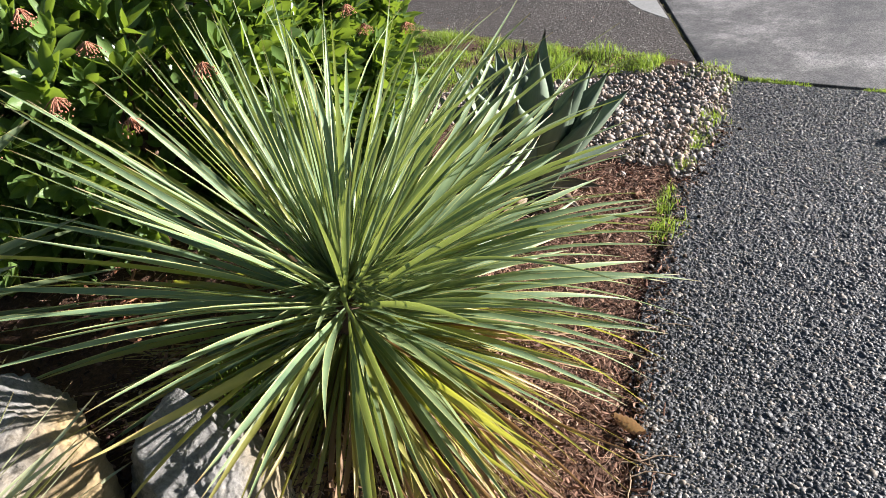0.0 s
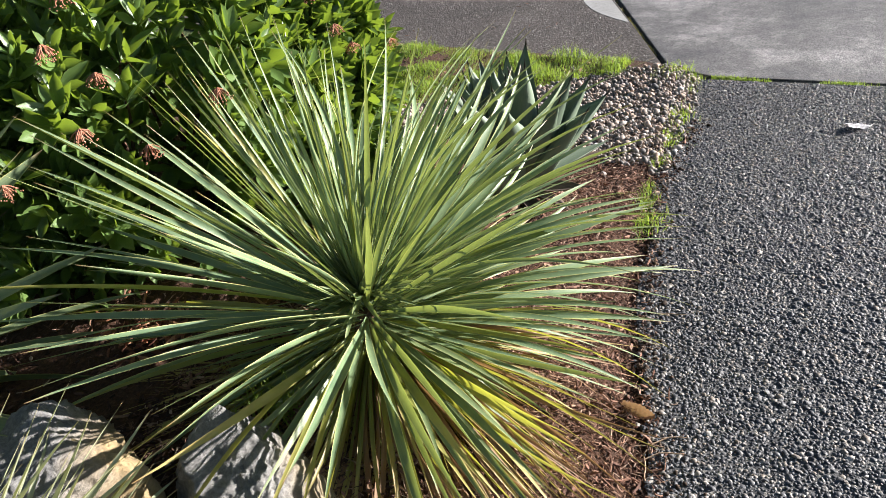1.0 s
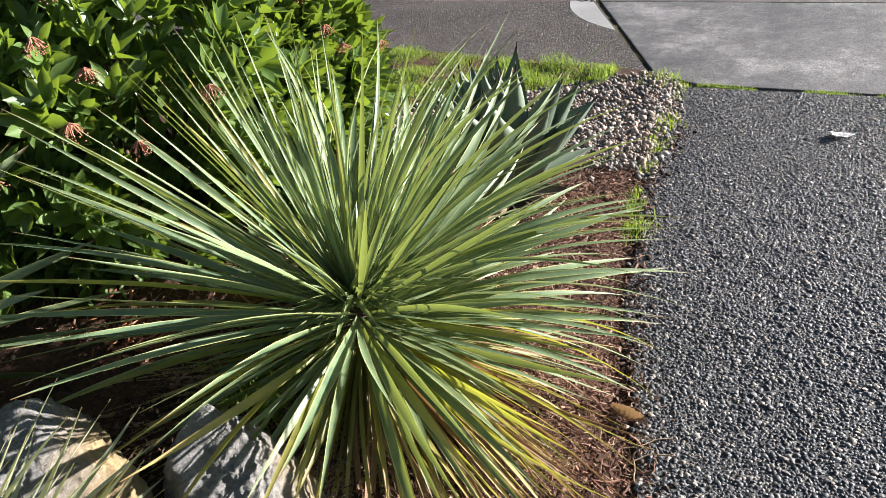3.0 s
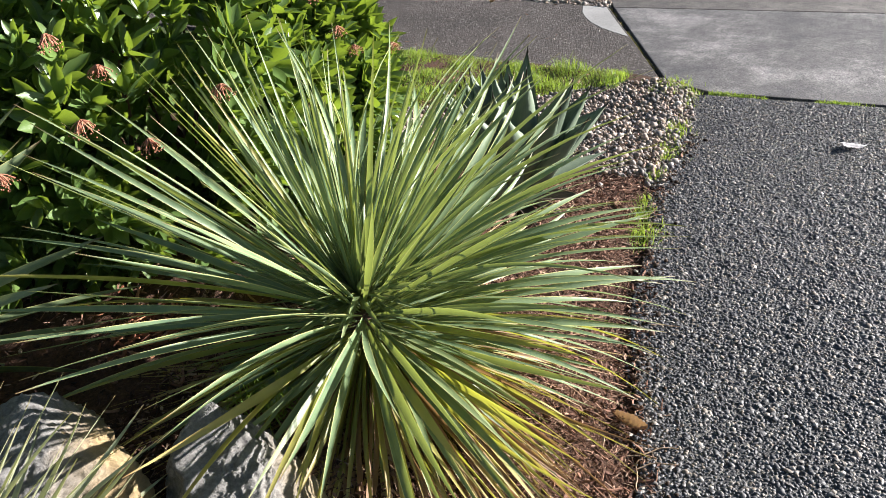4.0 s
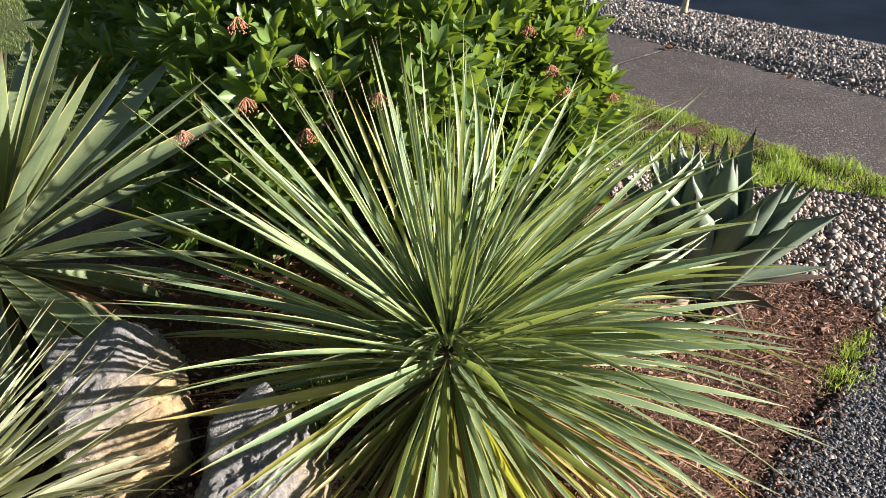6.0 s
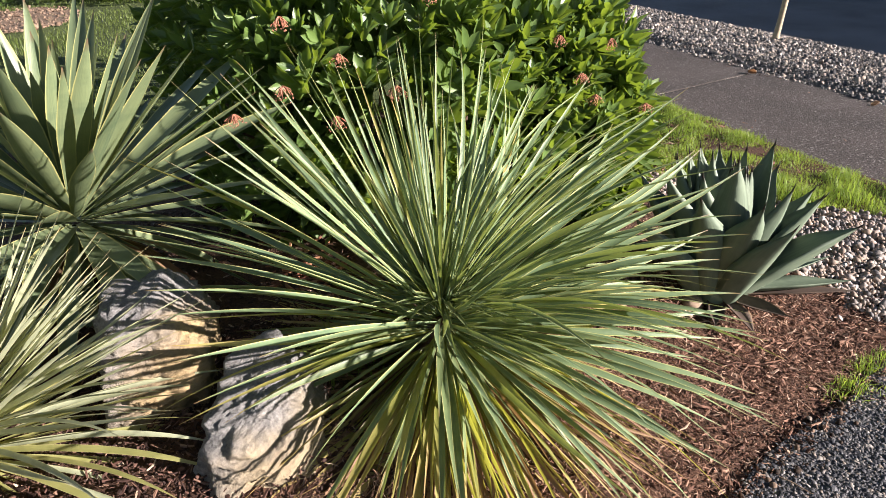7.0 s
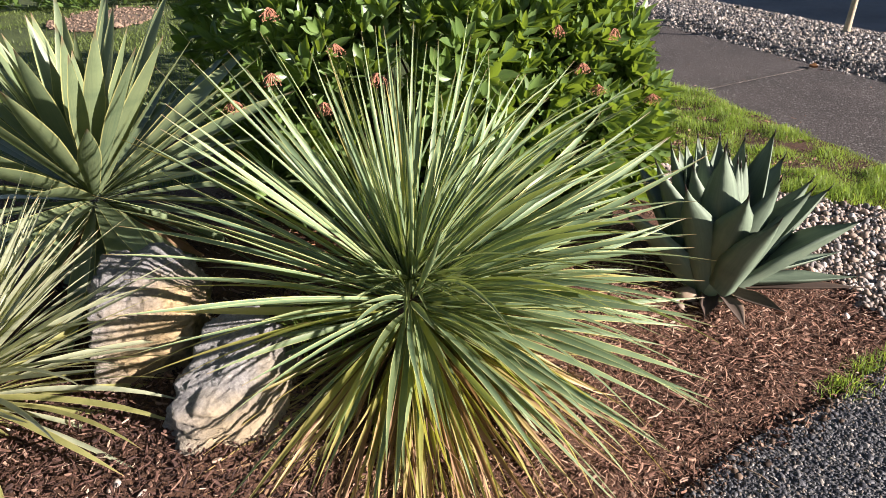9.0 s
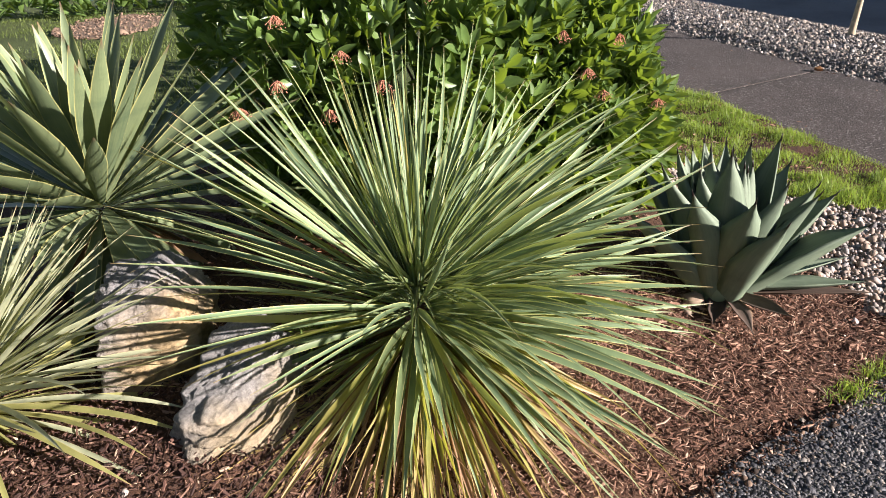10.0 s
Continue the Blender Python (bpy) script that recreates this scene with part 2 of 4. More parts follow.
def rock_material(name, tan, side, share):
    """Sandstone: rough grey skin, blending into tan stone towards the given side."""
    m, nt, b = material(name, 0.85, 0.25)
    p = place(nt)
    warp = noise_tex(nt, p, 5.0, 4.0)
    z = node(nt, "ShaderNodeSeparateXYZ", Vector=place(nt, (0.25, 0.2, 1.0))).outputs[2]
    layer = noise_tex(nt, node(nt, "ShaderNodeCombineXYZ", Z=math_node(nt, "ADD", z, math_node(nt, "MULTIPLY", warp, 0.06))).outputs[0], 38.0, 4.0, 0.7)
    fine = noise_tex(nt, p, 90.0, 8.0, 0.75)
    big = noise_tex(nt, p, 8.0, 5.0)
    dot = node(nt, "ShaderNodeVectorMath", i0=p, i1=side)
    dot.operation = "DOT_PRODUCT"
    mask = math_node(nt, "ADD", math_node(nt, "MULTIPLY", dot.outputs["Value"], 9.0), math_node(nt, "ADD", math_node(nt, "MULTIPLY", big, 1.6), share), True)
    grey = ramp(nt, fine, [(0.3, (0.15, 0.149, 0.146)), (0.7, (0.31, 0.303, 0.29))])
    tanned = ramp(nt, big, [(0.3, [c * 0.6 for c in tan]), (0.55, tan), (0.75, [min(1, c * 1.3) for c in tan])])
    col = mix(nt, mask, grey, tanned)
    col = mix(nt, 1.0, col, ramp(nt, layer, [(0.35, (0.68, 0.68, 0.7)), (0.6, (1.12, 1.1, 1.08))]), "MULTIPLY")
    col = mix(nt, 1.0, col, ramp(nt, fine, [(0.3, (0.8, 0.8, 0.8)), (0.7, (1.14, 1.14, 1.14))]), "MULTIPLY")
    nt.links.new(col, b.inputs["Base Color"])
    bump(nt, b, math_node(nt, "ADD", math_node(nt, "MULTIPLY", layer, 0.4), fine), 0.9, 0.012)
    return m


APRON = brushed_concrete("brushed_concrete", (0.058, 0.057, 0.06), (0.112, 0.107, 0.106), (0.23, 0.22, 0.215))
FILLER = ground_material("joint_filler", [(0.3, (0.012, 0.011, 0.01)), (0.7, (0.03, 0.027, 0.024))], 60.0, 0.95, 90.0, 0.6, 0.004)
RAMP = brushed_concrete("weathered_concrete", (0.05, 0.045, 0.041), (0.085, 0.076, 0.069), (0.14, 0.127, 0.116))
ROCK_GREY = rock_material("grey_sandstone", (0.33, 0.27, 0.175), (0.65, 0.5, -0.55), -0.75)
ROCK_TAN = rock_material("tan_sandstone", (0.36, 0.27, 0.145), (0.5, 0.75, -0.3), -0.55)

# ---- mesh helpers ----
rng = np.random.default_rng(7)


def mesh_from(name, verts, faces, mat, uvs=None, smooth=True):
    me = bpy.data.meshes.new(name)
    me.from_pydata([tuple(v) for v in np.asarray(verts, float).tolist()], [], [tuple(f) for f in (faces.tolist() if isinstance(faces, np.ndarray) else faces)])
    if uvs is not None:
        layer = me.uv_layers.new(name="uv")
        idx = np.empty(len(me.loops), np.int32)
        me.loops.foreach_get("vertex_index", idx)
        layer.data.foreach_set("uv", np.asarray(uvs, np.float32)[idx].ravel())
    me.polygons.foreach_set("use_smooth", [smooth] * len(me.polygons))
    me.materials.append(mat)
    me.update()
    return me


def child(name, me, parent, m=None, label="", kind=""):
    ob = new(name, me)
    ob.parent = parent
    if m is not None:
        ob.matrix_basis = m
    return tagged(ob, label, kind=kind)


def thing(name, at, label, category, group="", kind=""):
    ob = new(name)
    ob.location = at
    ob.empty_display_size = 0.05
    return tagged(ob, label, category, group, kind)


def bm_mesh(name, bm, mat, smooth=True):
    me = bpy.data.meshes.new(name)
    bm.to_mesh(me)
    bm.free()
    me.polygons.foreach_set("use_smooth", [smooth] * len(me.polygons))
    me.materials.append(mat)
    return me


def join_arrays(pieces):
    """pieces: (verts, faces, uvs) -> one set of arrays."""
    vs, fs, us, n = [], [], [], 0
    for v, f, u in pieces:
        vs.append(v)
        fs.append(np.asarray(f) + n)
        us.append(u)
        n += len(v)
    return np.concatenate(vs), np.concatenate(fs), np.concatenate(us)


def turned(v, m):
    a = np.array(m)
    return v @ a[:3, :3].T + a[:3, 3]


def blade(length, width, droop=0.3, twist=0.0, fold=0.35, seg=10, base=0.45, widest=0.45, taper=1.6, side=0.0):
    """A leaf along +x with its upper face towards +z, folded along the middle. Arrays of verts, quads, uvs."""
    t = np.linspace(0, 1, seg + 1)
    w = width * 0.5 * (base + (1 - base) * np.minimum(1, t / widest) ** 0.8) * (1 - np.clip((t - widest) / (1 - widest), 0, 1) ** taper)
    w[-1] = 0.0006
    th = -droop * t ** 1.3
    ph = side * t ** 1.5
    step = length / seg
    cx = np.concatenate([[0], np.cumsum(np.cos(th[:-1]) * np.cos(ph[:-1]) * step)])
    cy = np.concatenate([[0], np.cumsum(np.sin(ph[:-1]) * step)])
    cz = np.concatenate([[0], np.cumsum(np.sin(th[:-1]) * step)])
    tw = twist * t
    vs, us = [], []
    for u in (-1.0, -0.45, 0.45, 1.0):
        lift = fold * (abs(u) - 0.45)
        y, z = u * w, np.maximum(lift, 0) * w * 1.6
        vs.append(np.stack([cx - np.sin(th) * 0 + 0 * t, cy + y * np.cos(tw) - z * np.sin(tw), cz + y * np.sin(tw) + z * np.cos(tw)], 1))
        us.append(np.stack([np.full(seg + 1, (u + 1) / 2), t], 1))
    n = seg + 1
    f = [(k * n + i, k * n + i + 1, (k + 1) * n + i + 1, (k + 1) * n + i) for k in range(3) for i in range(seg)]
    return np.concatenate(vs), np.array(f)[:, ::-1], np.concatenate(us)


def thick_blade(length, width, thick, curl=0.2, cup=0.3, seg=12, base=0.75, widest=0.5, point=1.7):
    """A fleshy closed leaf along +x, hollow above and round below, ending in a point."""
    t = np.linspace(0, 1, seg + 1)
    w = width * 0.5 * np.where(t < widest, base + (1 - base) * np.sin(t / widest * math.pi / 2), np.cos(np.clip((t - widest) / (1 - widest), 0, 1) * math.pi / 2) ** point)
    w = np.maximum(w * (1 + 0.05 * np.sin(t * 17 + length * 60)), 0.0012)
    th = curl * (t - 0.2) * 1.2
    step = length / seg
    cx = np.concatenate([[0], np.cumsum(np.cos(th[:-1]) * step)])
    cz = np.concatenate([[0], np.cumsum(np.sin(th[:-1]) * step)])
    d = thick * (1 - t) ** 0.7 * 0.9 + 0.0012
    ring = [(-1, 0), (-0.6, 0), (0, 0), (0.6, 0), (1, 0), (0.75, 1), (0.3, 1), (-0.3, 1), (-0.75, 1)]
    vs, us = [], []
    for u, low in ring:
        z = cup * w * u * u - low * d * (1 - 0.9 * abs(u))
        vs.append(np.stack([cx - z * np.sin(th), u * w, cz + z * np.cos(th)], 1))
        us.append(np.stack([np.full(seg + 1, 0.5 + 0.5 * u * (0.9 if low else 1)), t], 1))
    n, k = seg + 1, len(ring)
    f = [(a * n + i, ((a + 1) % k) * n + i, ((a + 1) % k) * n + i + 1, a * n + i + 1) for a in range(k) for i in range(seg)]
    return np.concatenate(vs), np.array(f), np.concatenate(us)


def leaf_pose(az, el, roll=0.0, out=0.0, up=0.0):
    """Turns a leaf along +x to the bearing az and the rise el (degrees), its foot out metres from the axis."""
    return pose(0, 0, up, 0, 0, az) @ pose(out, 0, 0) @ pose(0, 0, 0, 0, -el, 0) @ pose(0, 0, 0, roll, 0, 0)


# ---- the lie of the ground ----
EDGE_Y = [-6.0, -0.6, 0.3, 0.9, 1.29, 1.55, 1.85, 2.3, 2.6, 2.9, 3.3, 3.8]
EDGE_X = [3.2, 0.9, 0.45, 0.2, 0.06, -0.07, -0.17, -0.3, -0.38, -0.42, -0.45, -0.56]


def edge_x(y):
    return np.interp(y, EDGE_Y, EDGE_X)


def smooth01(a):
    a = np.clip(a, 0, 1)
    return a * a * (3 - 2 * a)


def bed_z(x, y):
    """Height of the planting bed: a sunken lip at the driveway, rising to the planting, flat at the pavement."""
    d = edge_x(y) - x
    z = -0.014 + 0.03 * smooth01(d / 0.14) + 0.27 * smooth01(d / 0.95) * (1 - smooth01((np.asarray(y) - 1.6) / 1.7))
    z = z - 0.3 * smooth01((d - 1.6) / 2.0) * (1 - smooth01((np.asarray(y) - 1.6) / 1.7))
    return z + 0.012 * np.sin(7 * x + 3 * y) * np.sin(5 * y - 4 * x) * smooth01(d / 0.3)


def grid_mesh(name, x0, x1, y0, y1, step, height, mat, keep=None):
    xs, ys = np.arange(x0, x1 + step / 2, step), np.arange(y0, y1 + step / 2, step)
    gx, gy = np.meshgrid(xs, ys)
    if keep is not None:
        gx = np.minimum(gx, keep(gy))
    v = np.stack([gx, gy, height(gx, gy)], 2).reshape(-1, 3)
    nx = len(xs)
    i, j = np.meshgrid(np.arange(nx - 1), np.arange(len(ys) - 1))
    a = (j * nx + i).ravel()
    f = np.stack([a, a + 1, a + nx + 1, a + nx], 1)
    return mesh_from(name, v, f, mat)


def slab(name, outline, top, bottom, mat, bevel=0.006):
    bm = bmesh.new()
    f = bm.faces.new([bm.verts.new((x, y, top)) for x, y in outline])
    if f.normal.z < 0:
        f.normal_flip()
    bm.normal_update()
    if bm.faces[:][0].normal.z < 0:
        bmesh.ops.reverse_faces(bm, faces=bm.faces[:])
    r = bmesh.ops.extrude_face_region(bm, geom=bm.faces[:])
    low = [g for g in r["geom"] if isinstance(g, bmesh.types.BMVert)]
    bmesh.ops.translate(bm, verts=low, vec=(0, 0, bottom - top))
    bmesh.ops.recalc_face_normals(bm, faces=bm.faces[:])
    if bevel:
        e = [e for e in bm.edges if all(abs(v.co.z - top) < 1e-5 for v in e.verts)]
        bmesh.ops.bevel(bm, geom=e, offset=bevel, segments=2, affect="EDGES", profile=0.6)
    return bm_mesh(name, bm, mat, False)

# ---- setting ----
ground = tagged(new("ground", mesh_from("ground", [(-300, -300, -0.16), (300, -300, -0.16), (300, 300, -0.16), (-300, 300, -0.16)], [(0, 1, 2, 3)], LAWN)), "flat rough ground reaching away beyond the garden", "ground", kind="structure")
lawn = tagged(new("ground_lawn", grid_mesh("lawn", -14.0, -2.6, -7.0, 3.92, 0.12, lambda x, y: 0.02 * np.sin(2 * x) * np.sin(1.7 * y) - 0.02, LAWN)), "patchy green lawn behind the planting bed", "lawn", kind="structure")
bed = tagged(new("ground_bed", grid_mesh("bed", -4.2, 3.4, -3.0, 3.92, 0.03, bed_z, SOIL, lambda gy: edge_x(gy) + 0.004)), "mounded planting bed of dark brown soil under bark mulch", "planting bed", kind="structure")

ys = np.linspace(-6.0, 3.8, 60)
outline = [(float(edge_x(y)) + 0.012 * math.sin(9 * y) + 0.006 * math.sin(31 * y), float(y)) for y in ys] + [(6.0, 4.75), (6.0, -6.0)]
driveway = tagged(new("driveway", slab("driveway", outline, 0.0, -0.12, SLAB, 0.0)), "exposed aggregate driveway of small grey pebbles in dark cement", "driveway", kind="structure")

# joint between sidewalk and apron runs slantwise to the street
JOINT = ((-0.76, 3.94), (-1.62, 5.31), (-2.12, 6.62))
sidewalk = thing("pavement", (0, 0, 0), "dark weathered concrete sidewalk of large cast panels", "sidewalk", kind="structure")
def panel(x0a, x0b, x1a, x1b):
    return slab("panel", [(x0a, 3.94), (x1a, 3.94), (x1b, 5.31), (x0b, 5.31)], 0.0, -0.12, WALKWAY, 0.003)
for a, b, c, d in ((-3.483, -3.753, -0.785, -1.645), (-7.6, -7.6, -3.517, -3.787), (-10.6, -10.6, -7.624, -7.624), (-14.0, -14.0, -10.624, -10.624)):
    child("panel", panel(a, b, c, d), sidewalk)
child("joint_filler", slab("joint_filler", [(-3.518, 3.945), (-3.482, 3.945), (-3.752, 5.305), (-3.788, 5.305)], -0.008, -0.1, FILLER, 0.0), sidewalk, None, "dark joint filler between the panels")
apron = tagged(new("pavement_apron", slab("apron", [(-0.755, 3.945), (-0.5, 3.86), (0.3, 3.955), (6.0, 4.8), (6.0, 6.44), (-1.595, 5.295)], 0.002, -0.12, APRON, 0.006)), "grey brushed concrete driveway apron with dark stains", "driveway apron", kind="structure")
ramp_slab = tagged(new("pavement_ramp", slab("ramp", [(-1.605, 5.31), (6.0, 6.455), (6.0, 7.2), (-2.3, 6.55), (-2.1, 6.3)], 0.0, -0.12, RAMP, 0.006)), "brownish weathered concrete ramp down to the street", "driveway ramp", kind="structure")
kerb = tagged(new("kerb", slab("kerb", [(-30, 6.72), (-2.5, 6.72), (-2.3, 6.56), (6.0, 7.21), (6.0, 7.36), (-2.25, 6.72), (-2.45, 6.88), (-30, 6.88)], -0.012, -0.2, KERB, 0.012)), "weathered concrete kerb along the street", "kerb", kind="structure")
street = tagged(new("road", slab("road", [(-60, 6.87), (-2.45, 6.87), (-2.25, 6.71), (6.0, 7.35), (60, 11.5), (60, 16), (-60, 16)], -0.1, -0.155, STREET, 0.0)), "dark asphalt street beyond the kerb", "road", kind="structure")


def mound(x, y):
    end = np.interp(y, [5.31, 6.75], [-1.64, -2.28])
    return 0.05 * smooth01((y - 5.31) / 0.3) * smooth01((6.75 - y) / 0.3) * smooth01((end - x) / 0.4)


strip = tagged(new("ground_strip", grid_mesh("strip", -16.0, -1.55, 5.312, 6.73, 0.06, lambda x, y: mound(x, y) - 0.024, FINES, lambda gy: np.interp(gy, [5.31, 6.75], [-1.66, -2.3]))), "soil of the kerbside strip under gravel", "verge", kind="structure")


def dome_cloud(name, x, y, z, r, mat, sides=6, flat=0.55, seed=1, full=False):
    """Many small rounded stones in one mesh."""
    g = np.random.default_rng(seed)
    n = len(x)
    rings = [(0.0, 1.0), (0.75, 0.62)] if not full else [(-0.7, 0.62), (0.0, 1.0), (0.72, 0.6)]
    ax, ay, rot = r * g.uniform(0.8, 1.3, n), r * g.uniform(0.65, 1.0, n), g.uniform(0, 6.28, n)
    hz = r * flat * g.uniform(0.75, 1.3, n)
    tx, ty = g.normal(0, 0.24, n), g.normal(0, 0.24, n)
    vs = []
    def put(px, py, pz):
        px, py = px * ax, py * ay
        pz = pz * hz
        qx, qy = px * np.cos(rot) - py * np.sin(rot), px * np.sin(rot) + py * np.cos(rot)
        vs.append(np.stack([x + qx, y + qy, z + pz + qx * tx + qy * ty], 1))
    for h, s in rings:
        for k in range(sides):
            a = 2 * math.pi * k / sides
            j = g.uniform(0.66, 1.24, n)
            put(s * math.cos(a) * j, s * math.sin(a) * j, h + g.uniform(-0.18, 0.18, n))
    put(np.zeros(n), np.zeros(n), np.full(n, 1.0))
    if full:
        put(np.zeros(n), np.zeros(n), np.full(n, -1.0))
    per = len(vs)
    v = np.stack(vs, 1).reshape(-1, 3)
    f = []
    top = len(rings) * sides
    for q in range(len(rings) - 1):
        for k in range(sides):
            a, b = q * sides + k, q * sides + (k + 1) % sides
            f += [(a, b, b + sides), (a, b + sides, a + sides)]
    last = (len(rings) - 1) * sides
    f += [(last + k, last + (k + 1) % sides, top) for k in range(sides)]
    if full:
        f += [((k + 1) % sides, k, top + 1) for k in range(sides)]
    f = (np.array(f)[None] + (np.arange(n) * per)[:, None, None]).reshape(-1, 3)
    return mesh_from(name, v, f, mat)


def scatter(x0, x1, y0, y1, step, keep, seed):
    g = np.random.default_rng(seed)
    gx, gy = np.meshgrid(np.arange(x0, x1, step), np.arange(y0, y1, step))
    gx = gx + (np.arange(gx.shape[0]) % 2)[:, None] * step * 0.5
    x = (gx + g.uniform(-0.42, 0.42, gx.shape) * step).ravel()
    y = (gy + g.uniform(-0.42, 0.42, gy.shape) * step).ravel()
    k = keep(x, y)
    return x[k], y[k]


# pebbles set in the driveway
x, y = scatter(-0.6, 0.8, 0.95, 4.1, 0.0092, lambda x, y: (x > edge_x(y) + 0.012 * np.sin(9 * y) + 0.012 * rng.normal(0, 1, len(x))) & (y < np.interp(x, [-0.6, 0.3, 3], [3.8, 3.92, 4.3])), 3)
r = rng.lognormal(math.log(0.0053), 0.33, len(x)).clip(0.003, 0.0115)
pebbles = dome_cloud("pebbles", x, y, rng.uniform(-0.0008, 0.0016, len(x)), r, AGGREGATE, 6, 0.38, 4)
child("aggregate", pebbles, driveway, None, "small grey and tan pebbles set in dark cement", "stuff")

# loose stones round the planting and along the kerb
def in_pebbles(x, y):
    front = np.interp(x, [-2.1, -1.4, -0.95, -0.48], [2.3, 2.5, 2.7, 2.74]) + 0.03 * np.sin(23 * x) + 0.015 * np.sin(61 * x)
    return (y > front) & (x > -2.1) & (x < edge_x(y) + 0.02) & (y < np.interp(x, [-2.1, -1.5, -1.1, -0.75, -0.55], [2.78, 3.24, 3.64, 3.92, 3.84]))


x, y = scatter(-2.1, -0.3, 2.25, 3.9, 0.0172, in_pebbles, 5)
r = rng.lognormal(math.log(0.0092), 0.42, len(x)).clip(0.0045, 0.021)
pz = bed_z(x, y) + r * 0.45 + rng.uniform(0, 0.012, len(x))
near = np.argsort(y - 40 * r)[:280]
rest = np.setdiff1d(np.arange(len(x)), near)
pebble_bed = thing("pebble_bed", (-0.75, 3.2, 0.0), "loose rounded grey and tan river pebbles beside the driveway", "pebbles")
child("gravel", dome_cloud("gravel", x[rest] + 0.75, y[rest] - 3.2, pz[rest], r[rest], BED_PEBBLE, 7, 0.7, 6, True), pebble_bed, None, "", "stuff")
gx, gy = scatter(-2.1, -0.3, 2.25, 3.9, 0.0125, in_pebbles, 61)
child("grit", dome_cloud("grit", gx + 0.75, gy - 3.2, bed_z(gx, gy) + rng.uniform(0.0, 0.008, len(gx)), rng.lognormal(math.log(0.0055), 0.3, len(gx)), BED_PEBBLE, 6, 0.7, 62), pebble_bed, None, "fine tan grit between the pebbles", "stuff")
PEBBLE_SET = [((x[k] + 0.75, y[k] - 3.2, pz[k]), r[k]) for k in near]
x, y = scatter(-1.0, -0.25, 1.9, 2.9, 0.085, lambda x, y: (x < edge_x(y)) & (x > edge_x(y) - 0.35) & (rng.uniform(0, 1, len(x)) < 0.25), 8)
r = rng.lognormal(math.log(0.008), 0.35, len(x)).clip(0.004, 0.014)
bx, by = rng.uniform(-0.35, 0.12, 16), rng.uniform(0.05, 0.62, 16)
x, y, r = np.concatenate([x, bx]), np.concatenate([y, by]), np.concatenate([r, rng.uniform(0.005, 0.013, 16)])
STRAY = [((x[k], y[k], float(bed_z(x[k], y[k])) + r[k] * 0.4), r[k]) for k in range(len(x))]
x, y = scatter(-9.0, -1.5, 5.3, 6.74, 0.0225, lambda x, y: (x < np.interp(y, [5.31, 6.75], [-1.62, -2.25])) & (rng.uniform(0, 1, len(x)) < 0.93), 10)
r = rng.lognormal(math.log(0.0106), 0.38, len(x)).clip(0.005, 0.028)
pz = mound(x, y) - 0.02 + r * 0.4 + rng.uniform(0, 0.02, len(x))
near = np.argsort(np.hypot(x + 1.9, y - 5.5) - 30 * r)[:280]
rest = np.setdiff1d(np.arange(len(x)), near)
gravel_strip = thing("gravel_strip", (-3.0, 6.0, 0.0), "pale rounded gravel covering the kerbside strip", "gravel")
child("gravel", dome_cloud("gravel", x[rest] + 3.0, y[rest] - 6.0, pz[rest], r[rest], PEBBLE, 6, 0.8, 11), gravel_strip, None, "", "stuff")
STRIP_SET = [((x[k] + 3.0, y[k] - 6.0, pz[k]), r[k]) for k in near]


patch = [(-1.245, 4.655), (-1.37, 4.72), (-1.49, 4.795), (-1.61, 4.9), (-1.7, 5.01), (-1.775, 5.13), (-1.835, 5.28), (-1.75, 5.297), (-1.652, 5.29), (-1.45, 4.97)]
tagged(new("pavement_patch", slab("patch", patch, 0.0012, -0.005, PATCH, 0.0005)), "pale smooth concrete patch in the sidewalk corner", "concrete patch", kind="structure")

u = rng.uniform(0, 1, 260) ** 1.4
x, y = -2.2 + 0.85 * u, 6.56 - 0.2 * u + rng.normal(0, 0.035, 260)
r = rng.lognormal(math.log(0.011), 0.45, 260)
tagged(new("gutter_gravel", dome_cloud("gutter_gravel", x, y, r * 0.3, r, PEBBLE, 6, 0.7, 63, True)), "stray gravel and grit washed along the kerb", "gravel", kind="stuff")

# bark mulch
def chips(name, x, y, z, length, width, mat, seed, tilt=0.25):
    g = np.random.default_rng(seed)
    n = len(x)
    rot, ti, ro = g.uniform(0, 6.28, n), g.normal(0, tilt, n), g.normal(0, 0.5, n)
    bend = g.normal(0, 0.18, n) * length
    t = np.array([-0.5, 0.0, 0.5])
    vs = []
    for k, tt in enumerate(t):
        taper = (0.55, 1.0, 0.4)[k]
        for u, w in ((-1, 0), (1, 0), (0.7, 1), (-0.7, 1)):
            lx, ly, lz = tt * length, u * width * 0.5 * taper + (bend if k != 1 else 0) * 0.4, w * width * 0.4 + 0 * tt * length
            lz = lz + u * np.sin(ro) * width * 0.4
            px = lx * np.cos(rot) - ly * np.sin(rot)
            py = lx * np.sin(rot) + ly * np.cos(rot)
            vs.append(np.stack([x + px, y + py, z + lz + lx * np.sin(ti)], 1))
    v = np.stack(vs, 1).reshape(-1, 3)
    f = []
    for k in (0, 4):
        for a in range(4):
            b = (a + 1) % 4
            f.append((k + a, k + b, k + 4 + b, k + 4 + a))
    f += [(3, 2, 1, 0), (8, 9, 10, 11)]
    f = (np.array(f)[None] + (np.arange(n) * 12)[:, None, None]).reshape(-1, 4)
    return mesh_from(name, v, f, mat, smooth=False)


def in_mulch(x, y):
    return (x < edge_x(y) - 0.002 + 0.032 * rng.normal(0, 1, len(x))) & ~(in_pebbles(x, y) & (rng.uniform(0, 1, len(x)) < 0.93)) & (y < 3.3)


